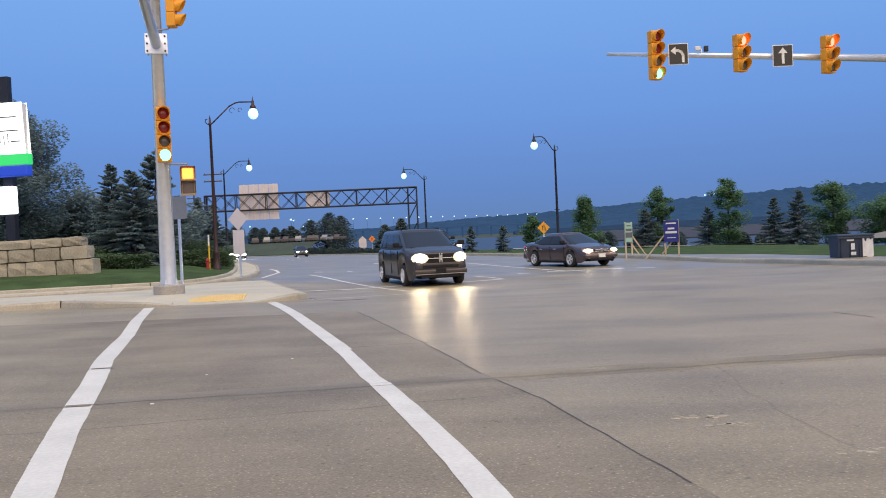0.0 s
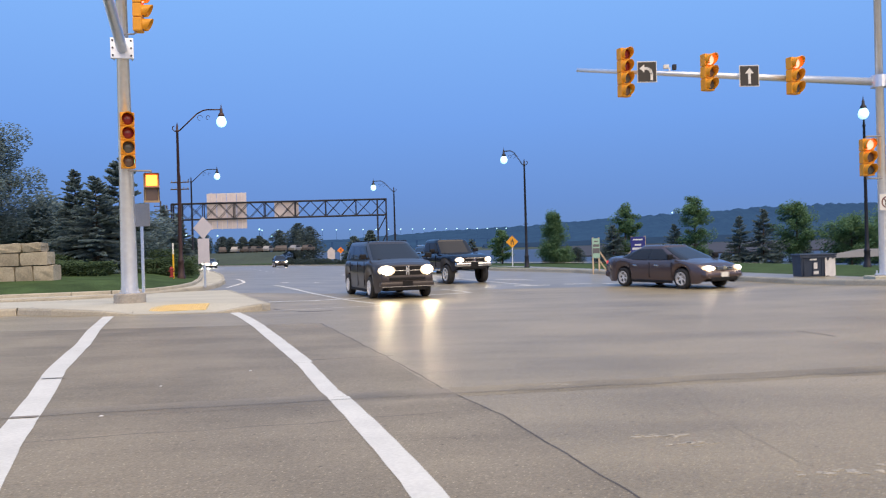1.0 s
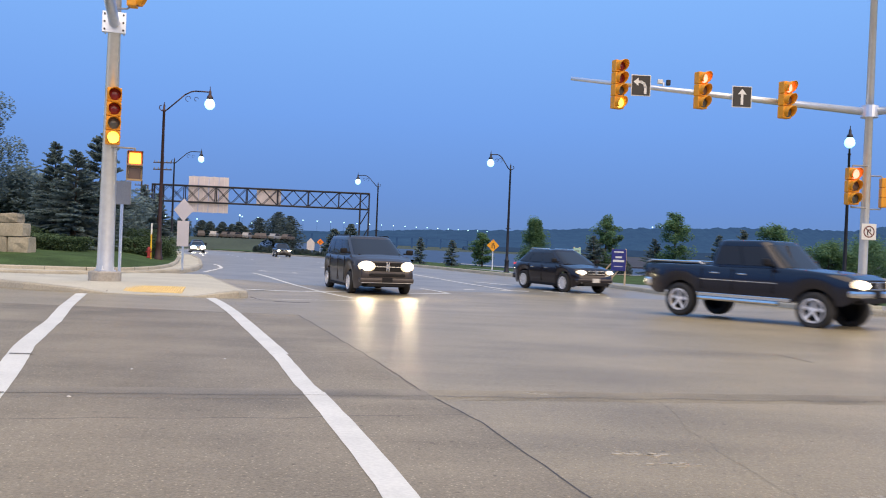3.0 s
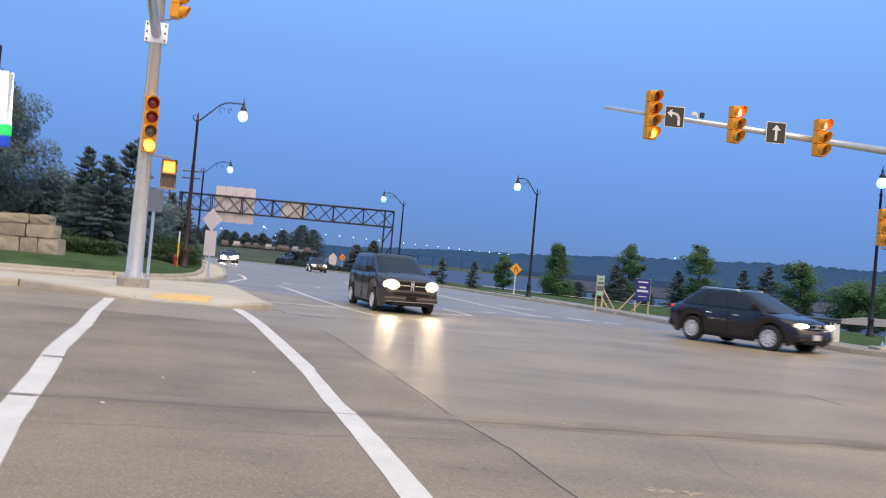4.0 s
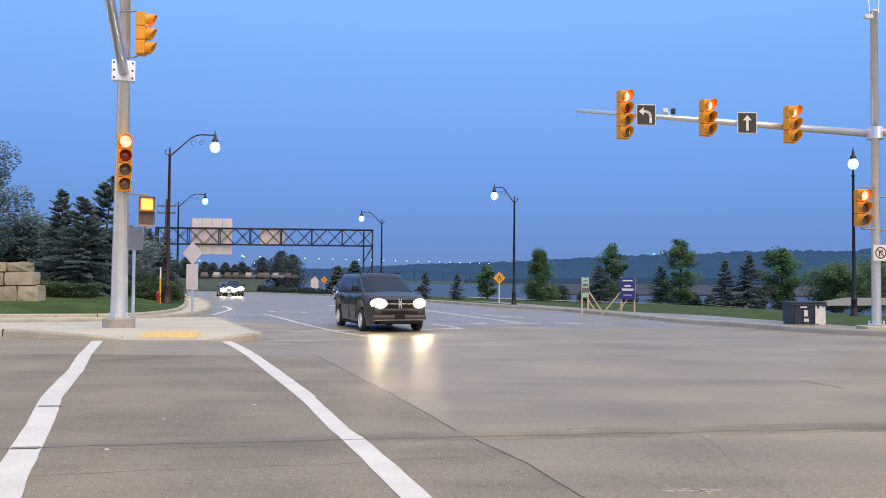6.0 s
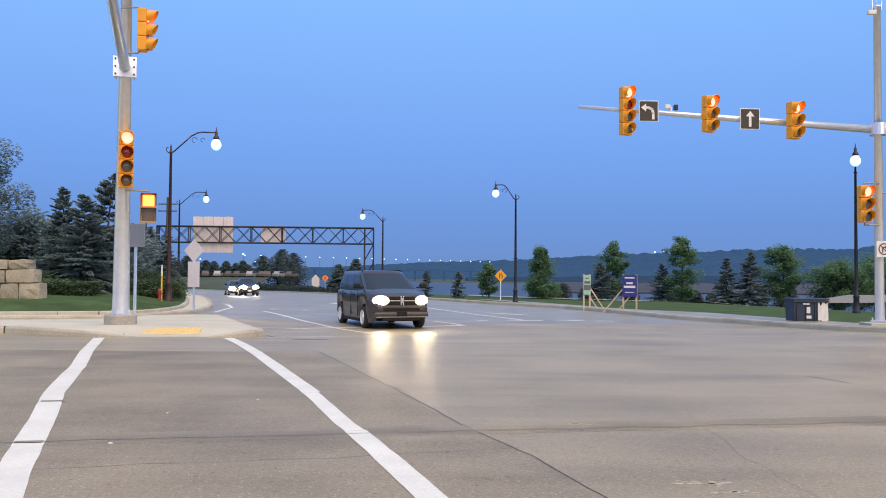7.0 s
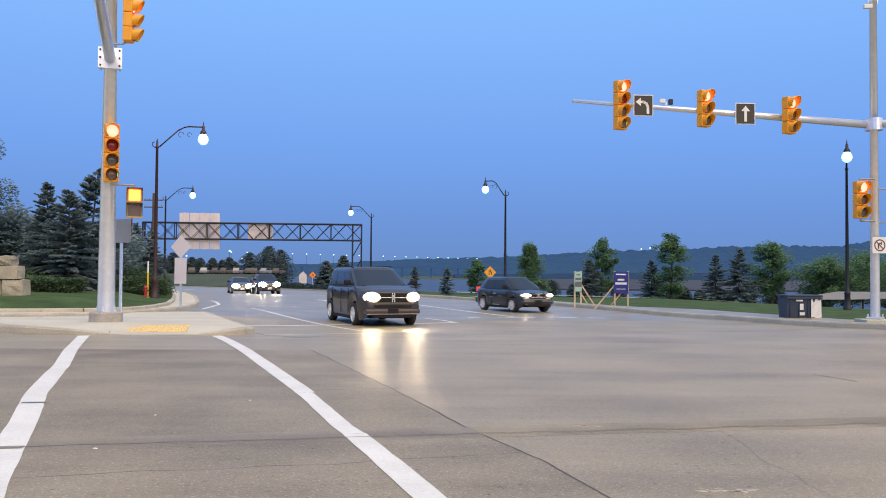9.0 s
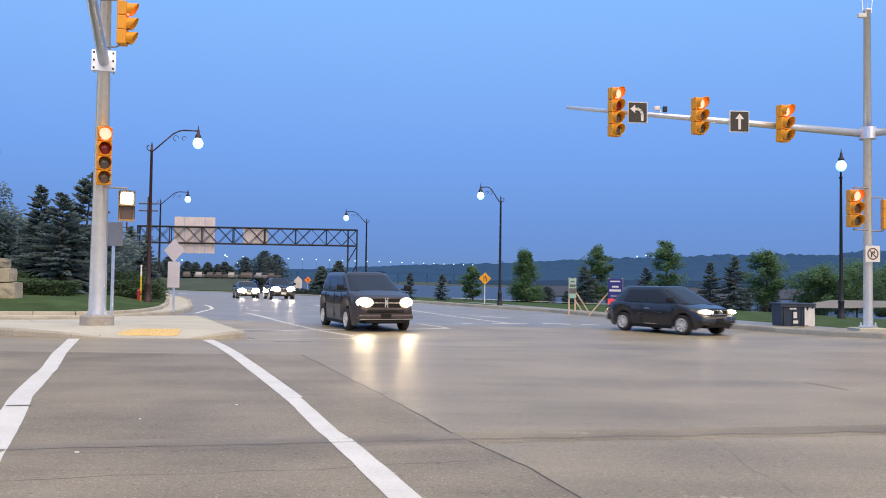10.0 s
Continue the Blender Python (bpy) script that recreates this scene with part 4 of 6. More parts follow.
dia = thing("warning_sign", "pale metal back of a diamond sign with a plate below", "road sign", pose(-9.95, 32.9, 0.12, 0, 0, -18))
part("post", box(bmesh.new(), (0, 0.02, 1.3), (0.07, 0.05, 2.6)), M_GALV, dia)
part("diamond_panel", box(bmesh.new(), (0, 0, 0), (0.63, 0.014, 0.63), Matrix.Translation((0, -0.016, 2.32)) @ pose(0, 0, 0, 0, 45, 0), bev=0.004), M_SIGNBACK, dia)
part("lower_plate", box(bmesh.new(), (0, -0.016, 1.41), (0.52, 0.014, 0.98), bev=0.004), M_SIGNBACK, dia)

hyd = thing("hydrant", "red fire hydrant in the grass", "hydrant", pose(-11.8, 34.5, 0.5) @ Matrix.Scale(0.62, 4))
part("barrel", lathe(bmesh.new(), [(0.15, 0), (0.15, 0.05), (0.1, 0.08), (0.1, 0.5), (0.14, 0.53), (0.12, 0.62), (0.04, 0.7), (0, 0.72)], 12), M_HYDRANT, hyd)
part("nozzle", tube(bmesh.new(), (-0.18, 0, 0.4), (0.18, 0, 0.4), 0.05, seg=8), M_HYDRANT, hyd)
mk = thing("marker_post", "white and yellow marker post beside the hydrant", "marker post", pose(-11.75, 34.6, 0.45))
part("shaft", tube(bmesh.new(), (0, 0, 0), (0, 0, 1.0), 0.032, seg=8), M_YELLOW, mk)
part("band", tube(bmesh.new(), (0, 0, 1.0), (0, 0, 1.45), 0.032, seg=8), M_SIGNWHITE, mk)


def stone_wall():
    """Big rough limestone blocks in three courses."""
    rng = random.Random(4)
    root = thing("stone_wall", "low wall of large rough limestone blocks on the grass", "wall", pose(-15.2, 31.8, 0.80, 0, 1.0, 184))
    for c, (z, h, start) in enumerate(((-0.12, 0.72, 0.0), (0.60, 0.50, 0.18), (1.10, 0.36, 0.42))):
        x = start
        while x < 10.5:
            w = rng.uniform(0.62, 1.25)
            bm = bmesh.new()
            box(bm, (0, 0, 0), (w - 0.02, 0.75, h - 0.015))
            bmesh.ops.subdivide_edges(bm, edges=bm.edges[:], cuts=2, use_grid_fill=True)
            for v in bm.verts:
                k = sum(1 for q, s in zip(v.co, (w / 2 - 0.02, 0.36, h / 2 - 0.02)) if abs(q) > s)
                v.co *= 1 - 0.035 * max(0, k - 1)
                v.co += Vector((rng.uniform(-1, 1), rng.uniform(-1, 1), rng.uniform(-1, 1))) * (0.014 if k > 1 else 0.036)
            ob = part("block", bm, M_STONE, root)
            ob.location = (x + w / 2, rng.uniform(-0.03, 0.03), z + h / 2 - 0.22)
            x += w
    return root


stone_wall()


def lit_sign():
    root = thing("pylon_sign", "tall lit white advertising sign with green and blue bands", "sign", pose(-22.1, 35.85, -0.05, 0, 0, -6) @ Matrix.Scale(1.47, 4))
    part("post", box(bmesh.new(), (0.75, 0.22, 3.15), (0.30, 0.2, 6.3), bev=0.01), M_BLACK, root)
    bm = bmesh.new()
    n = 12
    for y in (-0.12, 0.12):
        pts = [(-1.55, 3.95)] + [(1.5 + 0.10 * math.sin(k / n * math.pi * 0.5 + 0.4) * 0 + 0.07 * (1 - k / n), 3.95 + 1.52 * k / n) for k in range(n + 1)] + [(-1.55, 5.5)]
        bm.faces.new([bm.verts.new((x, y, z)) for x, z in pts])
    part("lit_face", bm, M_SIGNLIT, root)
    part("cabinet", box(bmesh.new(), (0, 0.0, 4.4), (3.0, 0.22, 2.1), bev=0.03), M_SIGNWHITE, root)
    part("green_band", box(bmesh.new(), (1.0, -0.01, 3.8), (1.22, 0.25, 0.32), bev=0.02), M_SIGNGREEN, root)
    part("lit_band", box(bmesh.new(), (-0.6, -0.01, 3.8), (1.9, 0.25, 0.32), bev=0.02), M_SIGNLIT, root)
    part("blue_band", box(bmesh.new(), (0.03, -0.01, 3.47), (3.12, 0.27, 0.32), bev=0.05), M_SIGNBLUE, root)
    bm = bmesh.new()
    for z, x0, x1 in ((5.05, 0.3, 1.3), (4.65, 0.6, 1.35), (4.33, 1.1, 1.4)):
        box(bm, ((x0 + x1) / 2, -0.128, z), (x1 - x0, 0.006, 0.035))
    for k in range(4):
        box(bm, (0.62 + 0.13 * k, -0.128, 4.38 + 0.05 * (k % 2)), (0.03, 0.006, 0.28), pose(0, 0, 0, 0, 0, 0))
    part("writing", bm, M_BARS, root)
    part("message_board", box(bmesh.new(), (-0.1, -0.02, 2.62), (2.36, 0.24, 0.82), bev=0.05), M_SIGNLIT, root)
    return root


lit_sign()


def gantry():
    root = thing("sign_gantry", "dark steel truss gantry spanning the far road", "gantry")
    L, R = Vector((-32.7, 95.9, 0)), Vector((-8.75, 97.8, 0))
    top, low = 6.95, 5.15
    d = (R - L)
    u = d.normalized()
    s = Vector((-u.y, u.x, 0)) * 0.45
    for e in (L, R):
        for o in (-1, 1):
            for q in (0.0, 1.0):
                p = e + s * o + u * (q if e is L else -q)
                part("leg", box(bmesh.new(), (p.x, p.y, 3.15), (0.16, 0.16, 7.7)), M_BLACK, root)
        for z in (2.2, 4.3):
            c = e + u * (0.5 if e is L else -0.5)
            part("leg_brace", tube(bmesh.new(), c - u * 0.5 + Vector((0, 0, z - 1)), c + u * 0.5 + Vector((0, 0, z + 0.8)), 0.06, seg=6), M_BLACK, root)
    n = 14
    for o in (-1, 1):
        for z in (top, low):
            part("chord", tube(bmesh.new(), L + s * o + Vector((0, 0, z)), R + s * o + Vector((0, 0, z)), 0.085, seg=8), M_BLACK, root)
        for k in range(n):
            a, b = L + d * (k / n) + s * o, L + d * ((k + 1) / n) + s * o
            for za, zb in ((top, low), (low, top)):
                part("brace", tube(bmesh.new(), a + Vector((0, 0, za)), b + Vector((0, 0, zb)), 0.035, seg=5), M_BLACK, root)
            if k % 2 == 0:
                part("upright", tube(bmesh.new(), a + Vector((0, 0, top)), a + Vector((0, 0, low)), 0.06, seg=6), M_BLACK, root)
    return root, L, u


GANTRY, GL, GU = gantry()
gt = math.degrees(math.atan2(GU.y, GU.x))


def panel_sign(x0, x1, z0, z1, y, label, ribs):
    c = GL + GU * ((x0 + x1) / 2)
    root = thing("overhead_sign", label, "road sign", pose(c.x, c.y + y, 0, 0, 0, gt))
    w = (x1 - x0) / ribs
    for k in range(ribs):
        part("panel", box(bmesh.new(), (-(x1 - x0) / 2 + w * (k + 0.5), 0, (z0 + z1) / 2), (w - 0.05, 0.06, z1 - z0), bev=0.01), M_SIGNBACK, root)
        part("rib", box(bmesh.new(), (-(x1 - x0) / 2 + w * (k + 0.5), -0.07, (z0 + z1) / 2), (0.1, 0.08, z1 - z0 + 0.1)), M_SIGNBACK, root)


panel_sign(3.6, 8.1, 4.05, 8.1, 0.75, "large pale aluminium back of an overhead road sign", 4)
panel_sign(11.2, 14.0, 5.2, 6.95, 0.75, "small pale overhead sign back inside the gantry truss", 1)


def utility_pole(x, y, h):
    up = thing("utility_pole", "brown wooden utility pole with two crossarms", "utility pole", pose(x, y, 0.0), "utility poles")
    part("pole", tube(bmesh.new(), (0, 0, -0.8), (0, 0, h), 0.14, 0.09), M_BARK, up)
    for z in (h - 0.6, h - 1.2):
        part("crossarm", box(bmesh.new(), (0, 0, z), (1.6, 0.09, 0.09)), M_BARK, up)
        for o in (-0.7, -0.35, 0.35, 0.7):
            part("insulator", tube(bmesh.new(), (o, 0, z + 0.04), (o, 0, z + 0.18), 0.04, seg=6), M_GREYBACK, up)


for x, y, h in ((-24.5, 74, 8.2), (-35.5, 100, 7.6), (-40.0, 115, 7.8)):
    utility_pole(x, y, h)


def small_post_sign(base, zc, size, material, label, turn=0, mark=True, diamond=True, name="road_sign"):
    root = thing(name, label, "road sign", pose(*base, 0, 0, turn))
    h = zc - base[2]
    part("post", box(bmesh.new(), (0, 0.03, h / 2), (0.07, 0.05, h)), M_GALV, root)
    m = Matrix.Translation((0, -0.01, h)) @ pose(0, 0, 0, 0, 45 if diamond else 0, 0)
    part("panel", box(bmesh.new(), (0, 0, 0), (size, 0.02, size), m, bev=0.006), material, root)
    if mark:
        bm = bmesh.new()
        box(bm, (-0.12 * size, -0.024, h - 0.02), (0.09 * size, 0.006, 0.55 * size)), box(bm, (0.16 * size, -0.024, h - 0.08), (0.09 * size, 0.006, 0.4 * size)), box(bm, (0.05 * size, -0.024, h + 0.1), (0.09 * size, 0.006, 0.3 * size), pose(0, 0, 0))
        part("symbol", bm, M_SIGNDARK, root)
    return root


small_post_sign((3.5, 60.5, -0.3), 1.6, 0.62, M_WARN, "amber diamond lane-merge sign on a post", 8)
small_post_sign((-19.4, 134, -0.75), 1.15, 0.75, M_ORANGE, "orange diamond roadworks sign beside the far road", 10)
kiosk = thing("pentagon_sign", "pale house-shaped sign board beside the far road", "road sign", pose(-21.2, 136, -0.75))
part("board", prism(bmesh.new(), [(-0.6, 0), (0.6, 0), (0.6, 1.3), (0, 1.9), (-0.6, 1.3)], -0.05, 0.05, pose(0, 0, 0.55, 90)), M_SIGNBACK, kiosk)
part("post", box(bmesh.new(), (0, 0.1, 0.6), (0.1, 0.1, 1.3)), M_GALV, kiosk)


# ---------------------------------------------------------------- right verge things
def prop_sign(base, w, h, z0, face, label, bars, turn, reach):
    root = thing("yard_sign", label, "sign", pose(*base, 0, 0, turn))
    part("board", box(bmesh.new(), (0, 0, z0 + h / 2), (w, 0.03, h)), face, root)
    for s in (-1, 1):
        part("post", box(bmesh.new(), (s * (w / 2 - 0.03), 0.05, (z0 + h) / 2), (0.07, 0.05, z0 + h + 0.06)), M_TIMBER, root)
        part("prop", box(bmesh.new(), (0, 0, 0), (0.06, 0.04, math.hypot(reach, z0 + h * 0.4)), Matrix.Translation((s * (w / 2 - 0.03) + reach / 2, 0.1, (z0 + h * 0.4) / 2)) @ pose(0, 0, 0, 0, -math.degrees(math.atan2(reach, z0 + h * 0.4)), 0)), M_TIMBER, root)
    bm = bmesh.new()
    for k, (z, bw, bh) in enumerate(bars):
        box(bm, (0, -0.019, z0 + z), (bw, 0.006, bh))
    part("writing", bm, M_SIGNWHITE if face is M_BLUESIGN else M_BARS, root)
    return root


M_MINT = mat("pale_green_sign", (0.32, 0.52, 0.44), 0.6, vary=0.1)
prop_sign((6.55, 41.6, -0.18), 0.37, 0.95, 0.86, M_MINT, "small pale green sign on two wooden props", ((0.6, 0.3, 0.12), (0.35, 0.34, 0.25), (0.8, 0.2, 0.05)), 12, 0.85)
prop_sign((8.1, 39.2, -0.17), 0.66, 0.98, 0.82, M_BLUESIGN, "navy blue sign with white writing on wooden props", ((0.86, 0.45, 0.06), (0.62, 0.3, 0.08), (0.45, 0.52, 0.10), (0.2, 0.4, 0.03)), -24, -1.0)


def waste_bin():
    root = thing("waste_container", "dark navy waste container with torn white paper", "waste container", pose(12.85, 31.3, -0.12, 0, 0, 2))
    root.scale = (0.81, 1, 1.12)
    bm = bmesh.new()
    prism(bm, [(-0.76, -0.4), (0.76, -0.4), (0.76, 0.4), (-0.76, 0.4)], 0.06, 0.78)
    for v in bm.verts:
        if v.co.z < 0.3:
            v.co.x *= 0.95
            v.co.y *= 0.88
    part("body", bm, M_BINBLUE, root)
    part("lid", box(bmesh.new(), (0, 0.0, 0.81), (1.64, 0.9, 0.06), bev=0.02), M_BINBLUE, root)
    part("lip", box(bmesh.new(), (0, -0.43, 0.74), (1.6, 0.06, 0.06), bev=0.01), M_BINBLUE, root)
    for x in (-0.6, -0.2, 0.2, 0.6):
        part("rib", box(bmesh.new(), (x, -0.395, 0.42), (0.05, 0.03, 0.6)), M_BINBLUE, root)
    rng = random.Random(2)
    bm = bmesh.new()
    pts = [(0.30, 0.12)] + [(0.30 + 0.05 * k, 0.70 + rng.uniform(-0.10, 0.06)) for k in range(10)] + [(0.77, 0.14)] + [(0.77 - 0.06 * k, 0.1 + rng.uniform(-0.03, 0.04)) for k in range(1, 7)]
    bm.faces.new([bm.verts.new((x, -0.424, z)) for x, z in pts])
    part("torn_paper", bm, M_PAPER, root)
    bm = bmesh.new()
    for x, z, w, h in ((-0.12, 0.46, 0.16, 0.2), (-0.1, 0.24, 0.22, 0.1), (-0.22, 0.66, 0.3, 0.05)):
        box(bm, (x, -0.418, z), (w, 0.008, h))
    part("label", bm, M_PAPER, root)
    for x in (-0.6, 0.6):
        part("foot", box(bmesh.new(), (x, 0, 0.03), (0.14, 0.5, 0.06)), M_PLASTIC, root)


waste_bin()
PATH_LINE = [(30, 44), (24, 47), (20.5, 50), (16.5, 56), (13.8, 62), (11.0, 70), (7.8, 80), (4.0, 92), (-0.5, 106)]
draped("riverside_path", PATH_LINE, [(x + 1.1, y + 0.9) for x, y in PATH_LINE], 3, lambda x, y: verge_z(x, y) + 0.10, M_CONCRETE, "pale concrete riverside path along the top of the verge", "path")
bol = thing("bollard", "yellow steel bollard on the kerb corner", "bollard", pose(13.55, 25.6, 0.0))
part("post", lathe(bmesh.new(), [(0.095, 0), (0.095, 0.88), (0.07, 0.94), (0, 0.96)], 16), M_YELLOW, bol, smooth=True)
part("band", lathe(bmesh.new(), [(0.098, 0.60), (0.098, 0.64)], 16), M_SIGNDARK, bol)
cab = thing("signal_cabinet", "black signal control cabinet with a grey meter box", "cabinet", pose(15.2, 26.6, -0.12))
part("body", box(bmesh.new(), (0.1, 0, 0.62), (0.8, 0.6, 1.24), bev=0.02), M_PLASTIC, cab)
part("roof", box(bmesh.new(), (0.1, 0, 1.26), (0.86, 0.66, 0.05), bev=0.015), M_PLASTIC, cab)
part("meter_box", box(bmesh.new(), (-0.42, -0.1, 0.45), (0.22, 0.3, 0.6), bev=0.02), M_GREYBACK, cab)
draped("path_mound", [(19.6, 46.8), (22, 46.3), (25, 46.0), (36, 45.5)], [(20.2, 47.5), (22.5, 49), (26, 49), (36, 48)], 10, lambda x, y: 0.03 + 0.6 * soft(y + 0.28 * (x - 20), 45, 49.5), M_PATH, "pale concrete ramp of the riverside path", "path")


# the far bridge and its string of lamps
def far_bridge():
    root = thing("far_bridge", "long low bridge with a row of lit lamps", "bridge")
    A, B = Vector((-190, 800, 0)), Vector((50, 1060, 0))
    d = B - A
    m = Matrix.Translation((A + B) / 2) @ pose(0, 0, 0, 0, 0, math.degrees(math.atan2(d.y, d.x)))
    # deck, piers and masts share the hills' blue haze glow
    part("deck", box(bmesh.new(), (0, 0, 8.0), (d.length, 8, 0.7), m), M_HILL_HAZE, root)
    for k in range(15):
        p = A + d * ((k + 0.5) / 15)
        part("pier", box(bmesh.new(), (p.x, p.y, 2.2), (2, 2, 10.6)), M_HILL_HAZE, root)
    for k in range(21):
        p = A + d * (k / 20)
        mast_ = part("lamp_mast", tube(bmesh.new(), (p.x, p.y, 8.5), (p.x, p.y, 19.8), 0.12, seg=5), M_HILL_HAZE, root)
        part("lamp", ball(bmesh.new(), (p.x, p.y, 20.0), (0.66, 0.6, 0.56), 2), M_GLOBE, mast_)


far_bridge()


# ---------------------------------------------------------------- trees
def leaves(points, size, rng, flat=0.4):
    """Many small leaf blades at the points, as vertex and face lists."""
    vs, fs = [], []
    for p in points:
        a, t = rng.uniform(0, 6.283), rng.uniform(-1, 1)
        s = size * rng.uniform(0.6, 1.3)
        u = Vector((math.cos(a), math.sin(a), t * flat)).normalized() * s
        v = Vector((-math.sin(a) * 0.7, math.cos(a) * 0.7, rng.uniform(-0.8, 0.8))).normalized() * s * 0.55
        k = len(vs)
        vs += [p - u, p + v, p + u, p - v]
        fs.append((k, k + 1, k + 2, k + 3))
    return vs, fs


def leaf_part(name, pts, size, rng, material, parent, flat=0.4):
    vs, fs = leaves(pts, size, rng, flat)
    me = bpy.data.meshes.new(name)
    me.from_pydata([tuple(v) for v in vs], [], fs)
    me.materials.append(material)
    ob = new(name, me)
    ob.parent = parent
    return ob


def broadleaf(base, h, spread, seed, label, material=M_LEAF, density=1.0, low=0.3, leaf=0.13, cone=False):
    rng = random.Random(seed)
    root = thing("tree", label, "tree", pose(*base), "trees")
    bm = tube(bmesh.new(), (0, 0, -0.3), (0.05, 0, h * 0.55), h * 0.022, h * 0.011, 8)
    tube(bm, (0.05, 0, h * 0.54), (0.1, 0.05, h * 0.97), h * 0.011, 0.01, 6)
    tips = []
    for k in range(int(30 + 5 * density)):
        z = h * rng.uniform(low, 0.93)
        a = rng.uniform(0, 6.283)
        k1 = (z / h - low) / (1 - low)
        reach = spread * (0.45 + 0.75 * math.sin(math.pi * min(1, 0.15 + 0.85 * k1)) ** 1.0) * rng.uniform(0.5, 1.05) * (1.0 if k1 < 0.75 else 0.55)
        if cone:
            reach = spread * (1.05 - 0.85 * k1) * rng.uniform(0.6, 1.05)
        tip = Vector((reach * math.cos(a), reach * math.sin(a), z + reach * rng.uniform(0.1, 0.5)))
        tube(bm, (0.04, 0, z), tip, h * 0.006, 0.006, 5)
        tips += [tip, tip * 0.66 + Vector((0, 0, z * 0.33)), Vector((0.05, 0, z)).lerp(tip, 0.4)]
    part("trunk", bm, M_BARK, root)
    pts = []
    for tip in tips:
        r = spread * rng.uniform(0.14, 0.36)
        for _ in range(int(48 * density)):
            d = Vector((rng.gauss(0, 1), rng.gauss(0, 1), rng.gauss(0, 0.8)))
            d *= min(1.0, 1.5 / max(0.01, d.length))
            pts.append(tip + d * r * 0.72)
    leaf_part("crown", pts, leaf, rng, material, root)
    return root


def conifer(base, h, spread, seed, label, material=M_NEEDLE, gaps=0.0, leaf=0.068, lean=0.0):
    """Whorls of drooping boughs, each with sprays of needles along it."""
    rng = random.Random(seed)
    root = thing("conifer", label, "tree", pose(*base), "trees")
    bm = tube(bmesh.new(), (0, 0, -0.4), (lean, 0, h * 0.98), h * 0.018, 0.015, 8)
    vs, fs = [], []
    n = int(h * 10)
    for k in range(n):
        f = k / n
        grow = rng.uniform(0.6, 1.1)
        for _ in range(4):
            if rng.random() < gaps:
                continue
            z = h * (0.05 + 0.93 * f) + rng.uniform(-0.05, 0.05)
            reach = spread * (1 - f) ** 0.85 * grow * rng.uniform(0.7, 1.1) + 0.08
            a = rng.uniform(0, 6.283)
            o = Vector((lean * f, 0, z))
            way = Vector((math.cos(a), math.sin(a), -0.28 + 0.75 * f))
            tip = o + way * reach
            tube(bm, o, tip, 0.016, 0.004, 3, False)
            across = Vector((-math.sin(a), math.cos(a), 0))
            for j in range(int(26 + 78 * reach)):
                q = rng.uniform(0.12, 1.0)
                side = rng.choice((-1, 1))
                p = o.lerp(tip, q)
                u = (way * 0.7 + across * side * rng.uniform(0.4, 1.1) + Vector((0, 0, rng.uniform(-0.35, 0.1)))).normalized() * (leaf * 1.5 + 0.22 * reach * (1 - q)) * rng.uniform(0.6, 1.2)
                w = Vector((rng.uniform(-1, 1), rng.uniform(-1, 1), rng.uniform(-1, 1))).normalized() * leaf * 0.8
                i = len(vs)
                vs += [p, p + u * 0.5 + w, p + u, p + u * 0.5 - w]
                fs.append((i, i + 1, i + 2, i + 3))
    part("trunk", bm, M_BARK, root)
    me = bpy.data.meshes.new("crown")
    me.from_pydata([tuple(v) for v in vs], [], fs)
    me.materials.append(material)
    crown = new("crown", me)
    crown.parent = root
    return root


def bush(base, size, seed, label, material=M_HEDGE, n=2600, leaf=0.06, name="bush", square=False):
    rng = random.Random(seed)
    root = thing(name, label, "hedge" if square else "shrub", pose(*base))
    pts = []
    n = int(n * 2.2)
    while len(pts) < n:
        p = Vector((rng.uniform(-1, 1), rng.uniform(-1, 1), rng.uniform(0, 1)))
        lim = 1 + 0.35 * noise.noise(p * 2.1 + Vector((seed, 0, 0)))
        r = max(abs(p.x), abs(p.y), p.z) if square else p.length
        if lim * 0.6 < r < lim:
            pts.append(Vector((p.x * size[0], p.y * size[1], p.z * size[2])))
    bm = bmesh.new()
    for k in range(7):
        a = k * 0.9
        tube(bm, (0, 0, -0.1), (size[0] * 0.6 * math.cos(a), size[1] * 0.6 * math.sin(a), size[2] * 0.7), 0.03, 0.008, 5)
    part("stems", bm, M_BARK, root)
    leaf_part("foliage", pts, leaf, rng, material, root)
    return root


# left: the big dark trees, the spruces, hedges
broadleaf((-25.2, 42, 0.6), 8.3, 3.2, 11, "tall dark broadleaf tree behind the stone wall", M_LEAF_DARK, 11, 0.12, 0.085)
broadleaf((-29.7, 46, 0.6), 9.8, 4.0, 12, "tall dark broadleaf tree behind the stone wall", M_LEAF_DARK, 11, 0.12, 0.095)
broadleaf((-23.5, 48, 0.4), 3.9, 3.0, 13, "dark rounded tree behind the spruces", M_LEAF_DARK, 3.5, 0.08, 0.13)
broadleaf((-20.8, 52, 0.4), 3.2, 2.8, 14, "dark rounded tree behind the spruces", M_LEAF_DARK, 3.5, 0.08, 0.13)
broadleaf((-33, 52, 0.6), 9.0, 4.2, 15, "dark broadleaf tree in the grove", M_LEAF_DARK, 3.5, 0.1, 0.17)
conifer((-18.9, 41.5, 0.5), 5.3, 2.2, 21, "dark spruce with a pointed top")
conifer((-17.3, 40.2, 0.5), 4.8, 3.1, 22, "dense dark spruce beside the pole")
conifer((-17.6, 43.0, 0.5), 6.2, 2.7, 23, "open pine with uneven flat boughs", M_NEEDLE, 0.5, 0.12, 0.5)
conifer((-19.4, 58, 0.4), 3.9, 1.6, 24, "dark conifer in shade by the far pavement")
